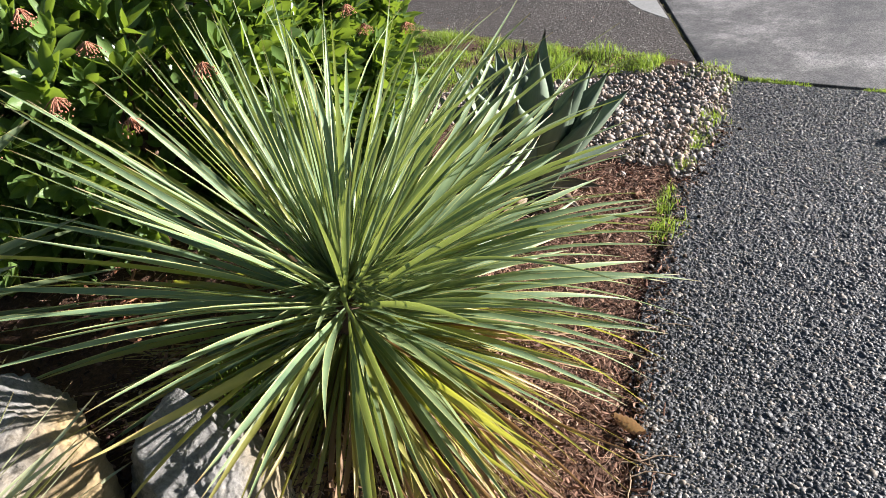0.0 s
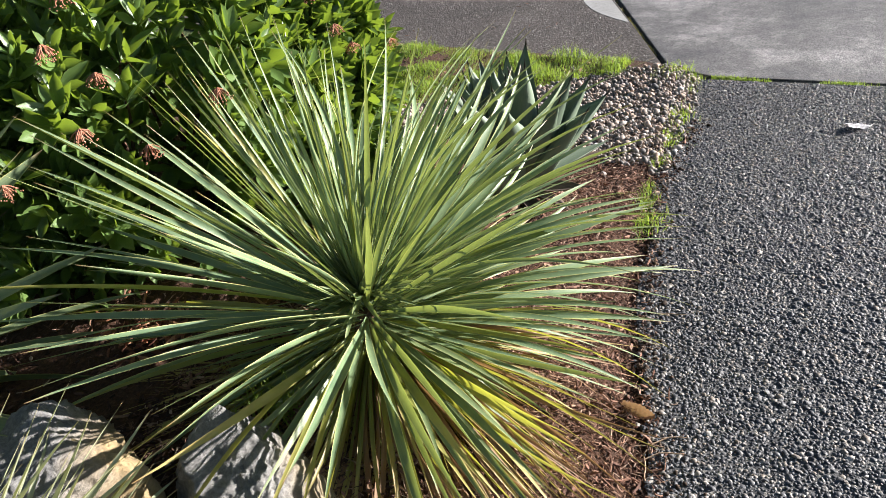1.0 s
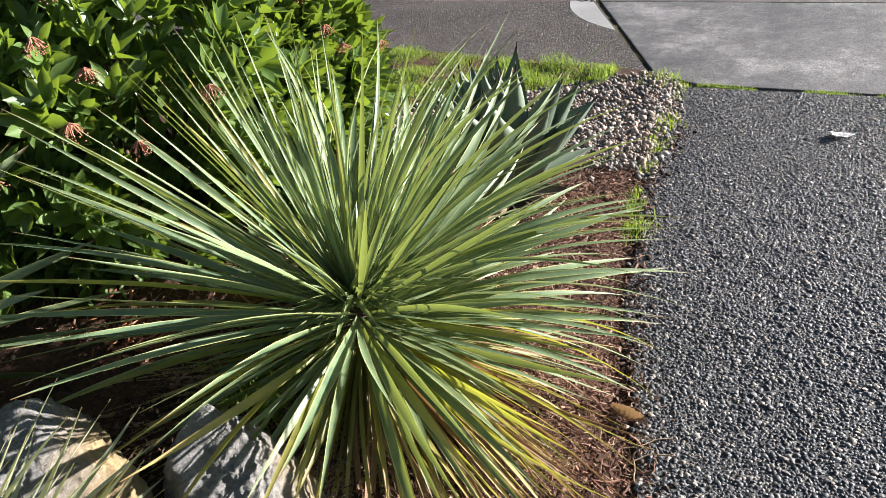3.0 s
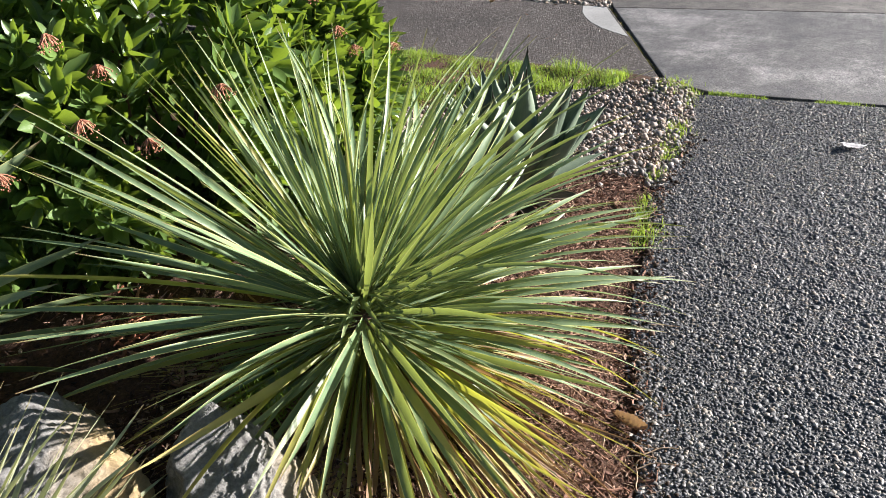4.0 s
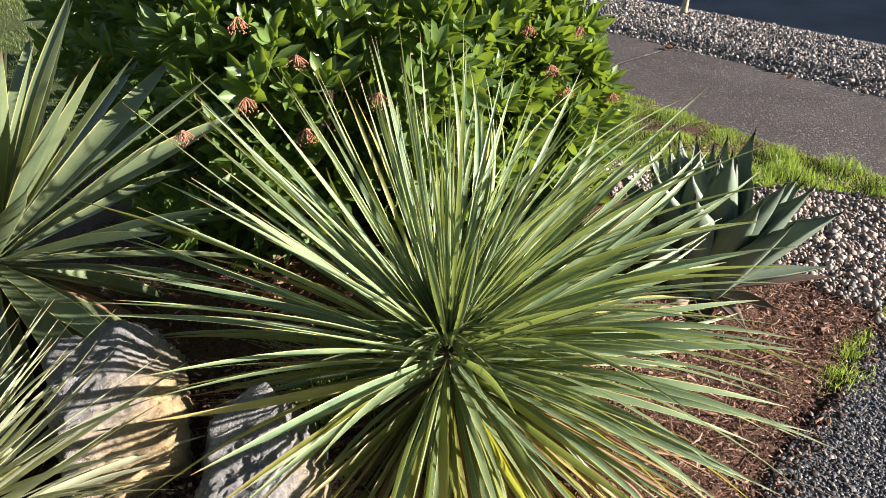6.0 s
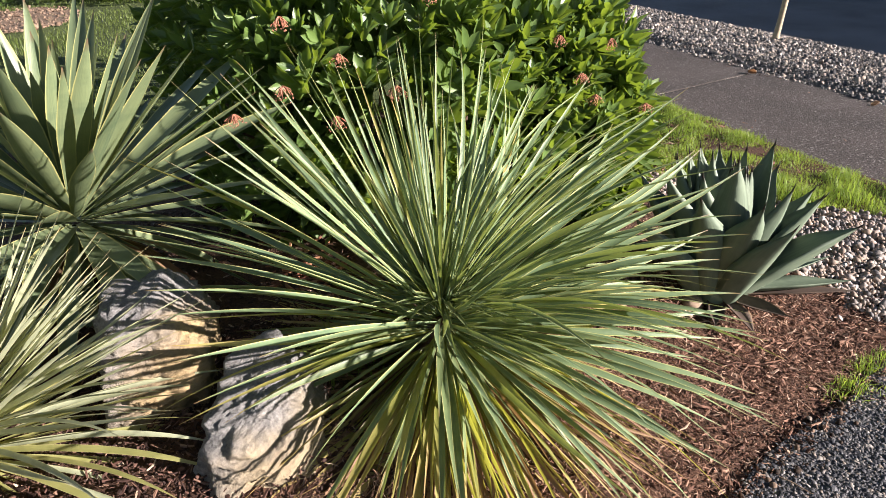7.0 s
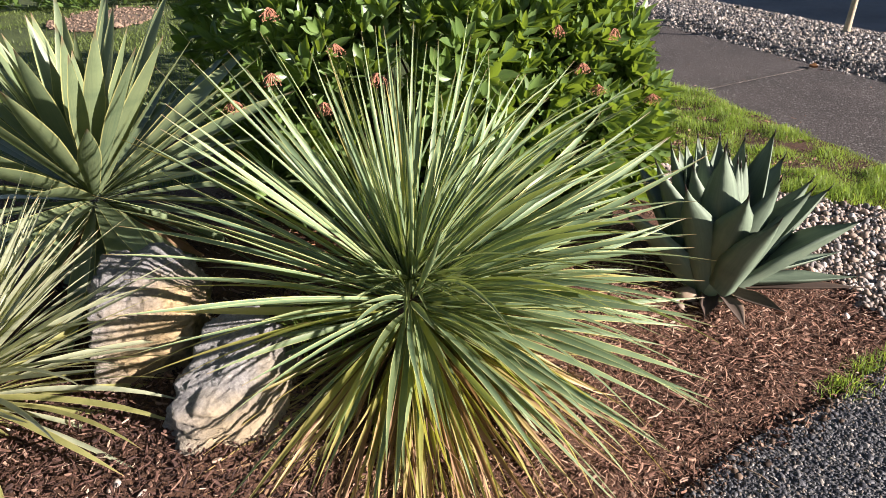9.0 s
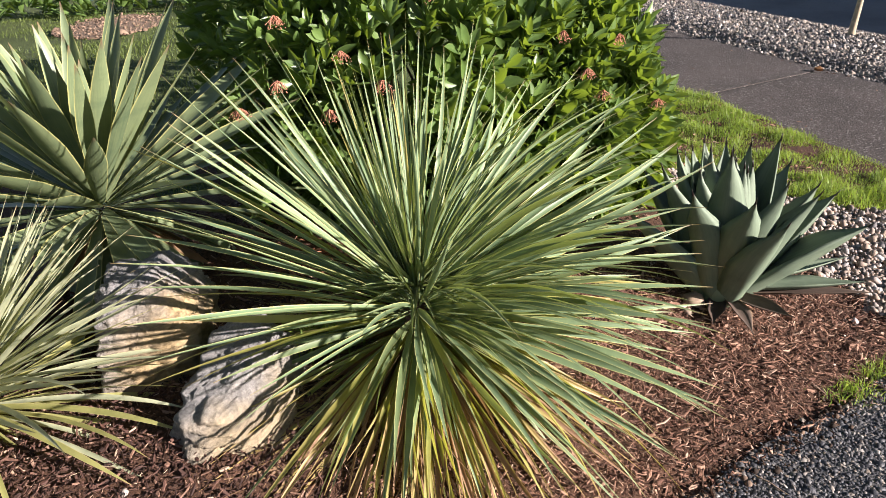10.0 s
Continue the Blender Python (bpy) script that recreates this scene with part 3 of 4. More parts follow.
x, y = scatter(-2.6, 0.5, -0.1, 3.3, 0.009, in_mulch, 12)
k = (x > -1.0) | (rng.uniform(0, 1, len(x)) < 0.16)
x, y = x[k], y[k]
# chips on the bank by the rocks: darker bark, with shade put into its colour
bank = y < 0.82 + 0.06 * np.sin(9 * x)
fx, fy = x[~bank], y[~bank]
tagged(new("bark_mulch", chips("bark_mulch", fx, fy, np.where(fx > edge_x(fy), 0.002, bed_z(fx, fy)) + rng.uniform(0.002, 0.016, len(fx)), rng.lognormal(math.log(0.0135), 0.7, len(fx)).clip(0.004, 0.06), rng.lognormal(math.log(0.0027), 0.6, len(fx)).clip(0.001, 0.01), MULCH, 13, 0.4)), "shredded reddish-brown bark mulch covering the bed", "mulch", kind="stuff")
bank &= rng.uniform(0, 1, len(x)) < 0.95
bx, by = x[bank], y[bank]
tagged(new("bark_chips", chips("bark_chips", bx, by, np.where(bx > edge_x(by), 0.002, bed_z(bx, by)) + rng.uniform(0.002, 0.016, len(bx)), rng.lognormal(math.log(0.0125), 0.55, len(bx)).clip(0.004, 0.045), rng.lognormal(math.log(0.0036), 0.5, len(bx)).clip(0.0014, 0.013), BARK_CHIP, 14, 0.45)), "dark reddish-brown bark chips round the rocks, partly darkened for shade", "mulch", kind="stuff")


# grass
def blades(name, x, y, z, height, width, seed, mat=None, lean=0.5):
    g = np.random.default_rng(seed)
    n = len(x)
    a, l = g.uniform(0, 6.28, n), np.abs(g.normal(0, lean, n))
    dx, dy = np.cos(a), np.sin(a)
    vs, us = [], []
    for t, w, b in ((0, 1, 0), (0.55, 0.8, 0.35), (1, 0.05, 1)):
        out = b * np.sin(l) * height
        up = height * t * (1 - 0.45 * b * l.clip(0, 1))
        for s in (-1, 1):
            vs.append(np.stack([x + dx * out - dy * s * w * width / 2, y + dy * out + dx * s * w * width / 2, z + up], 1))
            us.append(np.tile([(s + 1) / 2, t], (n, 1)))
    v = np.stack(vs, 1).reshape(-1, 3)
    u = np.stack(us, 1).reshape(-1, 2)
    f = np.array([(0, 1, 3, 2), (2, 3, 5, 4)])
    f = (f[None] + (np.arange(n) * 6)[:, None, None]).reshape(-1, 4)
    return mesh_from(name, v, f, mat or GRASS, u)


def patchy(x, y, s=1.0):
    return np.array([noise.noise(Vector((float(a) * 3.1 * s, float(b) * 3.1 * s, 0.3))) for a, b in zip(x, y)])


x, y = scatter(-4.4, -0.95, 2.6, 3.97, 0.0098, lambda x, y: (y > np.interp(x, [-4.4, -2.6, -2.0, -1.5, -1.05], [2.5, 2.62, 2.83, 3.22, 3.66])) & (y < 3.93 + 0.03 * np.sin(9 * x)), 14)
clump = patchy(x, y, 1.7)
k = clump + rng.uniform(-0.22, 0.22, len(x)) + 0.6 * smooth01((x + 2.0) / 0.6) > -0.44
x, y, clump = x[k], y[k], clump[k]
h = rng.uniform(0.6, 1.2, len(x)) * (0.016 + 0.075 * (clump + 0.25).clip(0, 0.6)) * (1 + 0.6 * smooth01((x + 1.9) / 0.5))
tagged(new("grass_strip", blades("grass_strip", x, y, np.maximum(bed_z(x, y), -0.02), h, 0.003, 15, lean=1.1)), "bright green grass growing along the sidewalk", "grass", kind="stuff")
x, y = scatter(-3.4, -1.0, 2.7, 3.9, 0.03, lambda x, y: (y > np.interp(x, [-4.4, -2.6, -2.0, -1.5, -1.05], [2.5, 2.62, 2.83, 3.22, 3.66])) & (rng.uniform(0, 1, len(x)) < 0.2), 33)
tagged(new("leaf_litter", chips("leaf_litter", x, y, np.maximum(bed_z(x, y), -0.02) + 0.008, rng.uniform(0.012, 0.04, len(x)), rng.uniform(0.004, 0.012, len(x)), MULCH, 34)), "brown bark and leaf scraps strewn in the grass", "litter", kind="stuff")
x, y = scatter(-6.5, -1.3, 3.98, 5.3, 0.06, lambda x, y: (x < np.interp(y, [3.94, 5.31], [-0.85, -1.7])) & (rng.uniform(0, 1, len(x)) < 0.035 + 0.25 * smooth01((y - 5.12) / 0.18) + 0.06 * smooth01((4.2 - y) / 0.2)), 71)
pick = rng.uniform(0, 1, len(x)) < 0.5
tagged(new("sidewalk_scraps", chips("sidewalk_scraps", x[pick], y[pick], 0 * x[pick] + 0.004, rng.uniform(0.01, 0.035, pick.sum()), rng.uniform(0.003, 0.009, pick.sum()), MULCH, 72)), "small dry leaf scraps and twigs on the sidewalk", "litter", kind="stuff")
tagged(new("sidewalk_grit", dome_cloud("sidewalk_grit", x[~pick], y[~pick], 0 * x[~pick] + 0.001, rng.uniform(0.004, 0.012, (~pick).sum()), PEBBLE, 6, 0.6, 73)), "stray gravel kicked onto the sidewalk edge", "gravel", kind="stuff")
x, y = scatter(-13.6, -2.4, -3.2, 1.8, 0.037, lambda x, y: (((x + 10.6) / 1.0) ** 2 + ((y + 1.0) / 0.62) ** 2 > 0.75 + 0.5 * np.sin(5 * x) * np.sin(7 * y)) | (rng.uniform(0, 1, len(x)) < 0.12), 16)
k = patchy(x, y, 0.35) + rng.uniform(-0.35, 0.35, len(x)) > -0.25
x, y = x[k], y[k]
tagged(new("lawn_grass", blades("lawn_grass", x, y, 0 * x - 0.03, rng.uniform(0.03, 0.075, len(x)), 0.008, 17, LAWN_BLADE, 0.8)), "short patchy lawn grass behind the plants", "grass", kind="stuff")


def tuft(at, n, spread, height, label, seed, width=0.003):
    g = np.random.default_rng(seed)
    x, y = g.normal(0, spread, n), g.normal(0, spread * 1.4, n)
    ob = new("grass_tuft", blades("grass_tuft", x, y, 0 * x, g.uniform(0.4, 1.0, n) * height, width, seed, lean=0.7))
    ob.location = (*at, float(bed_z(*at)) - 0.002)
    return tagged(ob, label, "grass tuft", "grass tufts at the driveway edge", "stuff")


for i, (px, py, n, s, h) in enumerate(((-0.32, 2.36, 210, 0.03, 0.066), (-0.38, 2.5, 150, 0.026, 0.062), (-0.41, 2.62, 60, 0.02, 0.05), (-0.45, 2.84, 130, 0.028, 0.05), (-0.48, 3.08, 190, 0.036, 0.05), (-0.52, 3.3, 190, 0.042, 0.05), (-0.58, 3.62, 60, 0.04, 0.04), (-0.7, 3.83, 280, 0.05, 0.045), (-0.6, 3.8, 220, 0.045, 0.04))):
    tuft((px, py), n, s, h, "small tuft of green grass at the driveway edge", 40 + i)
u = rng.uniform(0, 1, 900)
x, y = -0.77 - 0.86 * u + rng.normal(0, 0.006, 900), 3.94 + 1.37 * u
k = patchy(x, y, 2.0) + rng.uniform(-0.3, 0.3, 900) > -0.05
tagged(new("joint_grass", blades("joint_grass", x[k], y[k], 0 * x[k] - 0.015, rng.uniform(0.008, 0.018, k.sum()), 0.005, 62, STRAW, 0.9)), "dry moss and grass in the slanting concrete joint", "moss", kind="stuff")
x = rng.uniform(-0.5, 1.2, 3600)
y = np.interp(x, [-0.6, 0.3, 6.0], [3.845, 3.945, 4.79]) + rng.normal(-0.012, 0.008, len(x))
k = patchy(x, y, 1.5) + rng.uniform(-0.3, 0.3, len(x)) > -0.1
tagged(new("joint_moss", blades("joint_moss", x[k], y[k], 0 * x[k] - 0.01, rng.uniform(0.015, 0.03, k.sum()), 0.005, 60, lean=0.9)), "moss and grass growing in the concrete joint", "moss", kind="stuff")


# single pebbles of the bed
pebble_shapes = [dome_cloud("pebble", np.zeros(1), np.zeros(1), np.zeros(1), np.ones(1), ONE_PEBBLE, 8, 0.7, 200 + k, True) for k in range(8)]
for i, (at, size) in enumerate(PEBBLE_SET):
    child("pebble", pebble_shapes[i % 8], pebble_bed, Matrix.Translation(at) @ pose(0, 0, 0, 0, 0, i * 77) @ Matrix.Scale(float(size), 4))

for i, (at, size) in enumerate(STRIP_SET):
    child("pebble", pebble_shapes[i % 8], gravel_strip, Matrix.Translation(at) @ pose(0, 0, 0, 0, 0, i * 61) @ Matrix.Scale(float(size), 4))
for i, (at, size) in enumerate(STRAY):
    stray = new("pebble", pebble_shapes[i % 8])
    stray.matrix_basis = Matrix.Translation(at) @ pose(0, 0, 0, 0, 0, i * 53) @ Matrix.Scale(float(size), 4)
    tagged(stray, "stray rounded pebble lying on the mulch", "pebble", "stray pebbles on the mulch")

# ---- main yucca ----
YUCCA_AT = (-0.6, 1.1)
YUCCA_UP = 0.48


def stem_mesh(name, r0, r1, h, mat, seed):
    bm = bmesh.new()
    rings = 9
    g = random.Random(seed)
    prev = None
    for i in range(rings):
        t = i / (rings - 1)
        ring = [bm.verts.new(((r0 + (r1 - r0) * t) * (1 + g.uniform(-0.12, 0.12)) * math.cos(a), (r0 + (r1 - r0) * t) * (1 + g.uniform(-0.12, 0.12)) * math.sin(a), h * t)) for a in [2 * math.pi * k / 12 for k in range(12)]]
        if prev:
            for k in range(12):
                bm.faces.new((prev[k], prev[(k + 1) % 12], ring[(k + 1) % 12], ring[k]))
        prev = ring
    bm.faces.new(prev)
    return bm_mesh(name, bm, mat)


def main_yucca():
    g = np.random.default_rng(21)
    base_z = float(bed_z(*YUCCA_AT)) - 0.02
    plant = thing("yucca", (*YUCCA_AT, base_z), "large yucca rosette of narrow stiff blue-green leaves, yellowing below", "yucca")
    up = YUCCA_UP - base_z
    child("stem", stem_mesh("stem", 0.06, 0.035, up - 0.07, TWIG, 2), plant, None, "short stem hidden under dry leaves")
    kinds = {}
    for d in range(8):
        for k in range(4):
            arr = blade(1.0, 0.0188 * (0.8 + 0.13 * k), 0.02 + 0.085 * d + 0.02 * k + 0.05 * max(0, d - 5), g.normal(0, 0.55), g.uniform(0.2, 0.7), 11, base=0.2, widest=0.5, taper=1.5, side=g.normal(0, 0.07))
            kinds[d, k] = (mesh_from("leaf", *arr[:2], YUCCA, arr[2]), mesh_from("leaf", *arr[:2], YUCCA_OLD, arr[2]))
    N = 280
    spread = []
    for i in range(N):
        t = (i + 0.5) / N
        spread.append((t, i * 137.508 + g.normal(0, 9), 86 - 124 * t ** 0.92 + g.normal(0, 6)))
    # the side towards the sun grows thicker
    for i in range(50):
        el = g.uniform(-6, 42)
        spread.append(((84 - el) / 120, g.uniform(15, 135), el))
    for t, az, el in spread:
        length = 0.5 + 0.3 * min(1, t / 0.22) - 0.1 * max(0, (t - 0.5) / 0.5) + g.normal(0, 0.035)
        if (az + 40) % 360 < 65 and el < 45:
            length *= 0.84
        elif (az + 40) % 360 < 130 and el < 45:
            length *= 0.95
        side = abs((az + 78 + 180) % 360 - 180)
        if el < 24 and side < 34:
            length *= 0.88
            if g.uniform() < 0.4:
                az += 60 if g.uniform() < 0.5 else -60
        d = int(np.clip((55 - el) / 22 + g.normal(0, 0.8), 0, 5))
        if (az - 140) % 360 < 165 and el < 32:
            d, el = min(7, d + 2), el + 6
        if (az - 5) % 360 < 128 and el > -5:
            d = 6 + int(g.integers(2))
        old = 1 if g.uniform() < 0.01 + 0.75 * max(0, (t - 0.6) / 0.4) else 0
        if (az - 135) % 360 < 175 and el < 36 and int(abs(az) * 7) % 4 == 0:
            old = 1
        wide = 1.15 if d > 5 else 1.0
        if (az + 75) % 360 < 100 and el < 4:
            length *= 0.93
            old = 1 if g.uniform() < 0.45 else old
        me = kinds[d, int(g.integers(4))][old]
        ob = child("leaf", me, plant, leaf_pose(az, el, g.normal(0, 30) + (30 if (az - 55) % 360 < 95 and el < 50 else 0), 0.012 + 0.03 * t, up - 0.13 * t) @ Matrix.Diagonal((length, wide * (0.4 + 0.66 * min(1, t / 0.42) - 0.3 * max(0, (t - 0.65) / 0.35)), length, 1)))
        if old:
            tagged(ob, "yellowing older leaf")
    inner, dry = [], []
    for i in range(80):
        el, az = g.uniform(-34, 30), g.uniform(0, 360)
        if el < 24 and abs((az + 78 + 180) % 360 - 180) < 34 and i % 3:
            az += 75
        a = blade(g.uniform(0.35, 0.62), 0.018, g.uniform(0.05, 0.5), g.normal(0, 0.6), 0.2, 8, base=0.3, widest=0.5, taper=1.3, side=g.normal(0, 0.08))
        inner.append((turned(a[0], leaf_pose(az, el, g.normal(0, 25), 0.03, up - 0.06 - 0.06 * g.uniform())), a[1], a[2]))
    for i in range(60):
        a = blade(g.uniform(0.5, 0.72), g.uniform(0.013, 0.02), g.uniform(0.3, 0.75), g.normal(0, 0.5), 0.3, 9, base=0.25, widest=0.48, taper=1.3, side=g.normal(0, 0.06))
        inner.append((turned(a[0], leaf_pose(g.uniform(50, 145), g.uniform(2, 46), g.normal(0, 25), 0.03, up - 0.03)), a[1], a[2]))
    for i in range(170):
        el, az = g.uniform(8, 88), g.uniform(0, 360)
        a = blade(g.uniform(0.1, 0.36), 0.013, g.uniform(-0.1, 0.5), g.normal(0, 0.7), 0.3, 8, base=0.5, widest=0.4, taper=1.3, side=g.normal(0, 0.12))
        inner.append((turned(a[0], leaf_pose(az, el, g.normal(0, 20), 0.008, up)), a[1], a[2]))
    old = []
    for i in range(190):
        a = blade(g.uniform(0.45, 0.72), g.uniform(0.008, 0.0145), g.uniform(0.05, 0.5), g.normal(0, 0.8), 0.4, 9, base=0.3, widest=0.45, taper=1.3, side=g.normal(0, 0.1))
        old.append((turned(a[0], leaf_pose(g.uniform(-72, 120) if i % 4 else g.uniform(-150, -100), g.uniform(-40, -2), g.normal(0, 30), 0.035, up - 0.12)), a[1], a[2]))
    v, f, u = join_arrays(old)
    v[:, 2] = np.maximum(v[:, 2], bed_z(v[:, 0] + YUCCA_AT[0], v[:, 1] + YUCCA_AT[1]) - base_z + 0.006)
    child("lower_leaves", mesh_from("lower_leaves", v, f, OLD_JOIN, u), plant, None, "narrow yellowing lower leaves with brown tips", "stuff")
    for i in range(190):
        a = blade(g.uniform(0.4, 0.74), 0.013, g.uniform(0.1, 0.7), g.normal(0, 1.0), 0.5, 8, side=g.normal(0, 0.3))
        dry.append((turned(a[0], leaf_pose(g.normal(-20, 75), g.uniform(-48, -12), g.normal(0, 40), 0.04, up - 0.13)), a[1], a[2]))
    v, f, u = join_arrays(inner)
    child("inner_leaves", mesh_from("inner_leaves", v, f, YUCCA_JOIN, u), plant, None, "dense inner green leaves", "stuff")
    v, f, u = join_arrays(dry)
    v[:, 2] = np.maximum(v[:, 2], bed_z(v[:, 0] + YUCCA_AT[0], v[:, 1] + YUCCA_AT[1]) - base_z + 0.006)
    child("dry_skirt", mesh_from("dry_skirt", v, f, DRY, u), plant, None, "dry tan and brown dead leaves hanging below", "stuff")


main_yucca()


def broad_yucca():
    at = (-1.45, 0.22)
    g = np.random.default_rng(31)
    base_z = float(bed_z(*at)) - 0.02
    plant = thing("broad_yucca", (*at, base_z), "yucca with broad sword-shaped grey-green leaves on a short stem", "yucca")
    up = 0.58 - base_z
    child("stem", stem_mesh("stem", 0.06, 0.055, up - 0.1, TWIG, 3), plant, None, "short brown stem with old leaf bases")
    kinds = []
    for d in range(5):
        for k in range(3):
            arr = blade(1.0, 0.074 * (0.8 + 0.13 * k), 0.02 + 0.1 * d, g.normal(0, 0.3), g.uniform(0.3, 0.7), 12, base=0.34, widest=0.55, taper=1.7)
            kinds.append(mesh_from("leaf", *arr[:2], BROAD, arr[2]))
    N = 112
    for i in range(N):
        t = (i + 0.5) / N
        el = 84 - 134 * t + g.normal(0, 6)
        length = 0.45 + 0.27 * min(1, t / 0.25) - 0.06 * t - 0.3 * max(0, t - 0.72) / 0.28 + g.normal(0, 0.03)
        d = int(np.clip((50 - el) / 22, 0, 4))
        child("leaf", kinds[d * 3 + int(g.integers(3))], plant, leaf_pose(i * 137.508 + g.normal(0, 5), el, g.normal(0, 10), 0.02 + 0.02 * t, up - 0.1 * t) @ Matrix.Diagonal((length, 1, length, 1)))
    dry = []
    for i in range(40):
        a = blade(g.uniform(0.3, 0.5), 0.045, g.uniform(0.2, 0.8), g.normal(0, 0.8), 0.5, 8)
        dry.append((turned(a[0], leaf_pose(g.uniform(0, 360), g.uniform(-60, -20), g.normal(0, 30), 0.04, up - 0.12)), a[1], a[2]))
    v, f, u = join_arrays(dry)
    child("dry_skirt", mesh_from("dry_skirt", v, f, DRY, u), plant, None, "dry tan leaves round the stem", "stuff")


broad_yucca()


def pale_yucca():
    at = (-0.61, -0.01)
    g = np.random.default_rng(41)
    base_z = float(bed_z(*at)) - 0.02
    plant = thing("pale_yucca", (*at, base_z), "fine-leaved pale silvery yucca with thin arching leaves", "yucca")
    up = 0.45 - base_z
    child("stem", stem_mesh("stem", 0.04, 0.03, up - 0.05, TWIG, 4), plant)
    kinds = []
    for d in range(5):
        for k in range(3):
            arr = blade(1.0, 0.0138 * (0.85 + 0.2 * k), 0.06 + 0.17 * d, g.normal(0, 0.8), 0.5, 10, base=0.7, widest=0.45, taper=2.6, side=g.normal(0, 0.15))
            kinds.append([mesh_from("leaf", *arr[:2], m, arr[2]) for m in (PALE, PALE_OLD)])
    N = 240
    for i in range(N):
        t = (i + 0.5) / N
        el = 80 - 108 * t + g.normal(0, 8)
        length = 0.38 + 0.13 * min(1, t / 0.25) + g.normal(0, 0.03)
        d = int(np.clip((50 - el) / 20 + g.normal(0, 0.7), 0, 4))
        child("leaf", kinds[d * 3 + int(g.integers(3))][1 if el < 8 + g.normal(0, 10) else 0], plant, leaf_pose(i * 137.508 + g.normal(0, 8), el, g.normal(0, 20), 0.015 + 0.02 * t, up - 0.12 * t) @ Matrix.Diagonal((length, 1, length, 1)))
    # the side towards the boulder is fuller
    for i in range(34):
        child("leaf", kinds[int(g.integers(6))][0], plant, leaf_pose(g.uniform(45, 115), g.uniform(18, 58), g.normal(0, 20), 0.02, up - 0.03) @ Matrix.Diagonal((g.uniform(0.44, 0.56), 1.1, 0.5, 1)))


pale_yucca()


# ---- agave ----
def agave():
    at = (-0.768, 2.185)
    g = np.random.default_rng(51)
    base_z = float(bed_z(*at)) - 0.01
    plant = thing("agave", (*at, base_z), "agave rosette of thick grey-green leaves with dark spines", "agave")
    bm = bmesh.new()
    bmesh.ops.create_cone(bm, segments=7, radius1=0.0035, radius2=0.0003, depth=0.03, cap_ends=True)
    bmesh.ops.rotate(bm, verts=bm.verts[:], matrix=Matrix.Rotation(radians(90), 3, "Y"))
    spine_mat, _, sb = material("spine", 0.45)
    sb.inputs["Base Color"].default_value = (0.02, 0.012, 0.01, 1)
    spine = bm_mesh("spine", bm, spine_mat)
    bm = bmesh.new()
    bmesh.ops.create_icosphere(bm, subdivisions=3, radius=0.085)
    for v in bm.verts:
        v.co.z = v.co.z * 0.9 + 0.05
    child("core", bm_mesh("core", bm, AGAVE), plant)
    N = 30
    for i in range(N):
        t = (i + 0.5) / N
        bearing = i * 137.508 + 20 + g.normal(0, 5)
        el = 86 - (41 + 10 * math.cos(radians(bearing - 80))) * t ** 1.25 + g.normal(0, 4)
        length = 0.4 + 0.13 * min(1, t / 0.35) - 0.07 * t + g.normal(0, 0.02)
        curl = 0.25 + 0.15 * g.uniform() - 0.25 * t
        arr = thick_blade(length * 0.95, 0.128 * (0.8 + 0.25 * min(1, t / 0.4)), 0.045, curl, 0.7, base=0.62, widest=0.5, point=1.25)
        ob = child("leaf", mesh_from("leaf", *arr[:2], AGAVE, arr[2]), plant, leaf_pose(bearing, el, g.normal(0, 6), 0.03 + 0.03 * t, 0.09 - 0.06 * t))
        tip = arr[0][12]
        child("spine", spine, ob, Matrix.Translation(Vector(tip) + Vector((0.008, 0, 0))) @ pose(0, 0, 0, 0, -math.degrees(curl * 0.95), 0), "dark brown spine")
    for az, length in ((62, 0.4), (84, 0.43)):
        arr = thick_blade(length, 0.07, 0.02, 0.12, 0.6)
        child("leaf", mesh_from("leaf", *arr[:2], AGAVE, arr[2]), plant, leaf_pose(az, 4, 0, 0.05, 0.05), "low grey-green leaf lying on the mulch")
    for az, length in ((60, 0.42), (-10, 0.2), (120, 0.36), (-40, 0.16), (20, 0.22)):
        arr = thick_blade(length, 0.06, 0.012, g.uniform(-0.25, 0.1), 0.5)
        child("dry_leaf", mesh_from("dry_leaf", *arr[:2], AGAVE_DRY, arr[2]), plant, leaf_pose(az, g.uniform(-4, 6), g.normal(0, 15), 0.05, 0.03), "withered brown lower leaf")


agave()


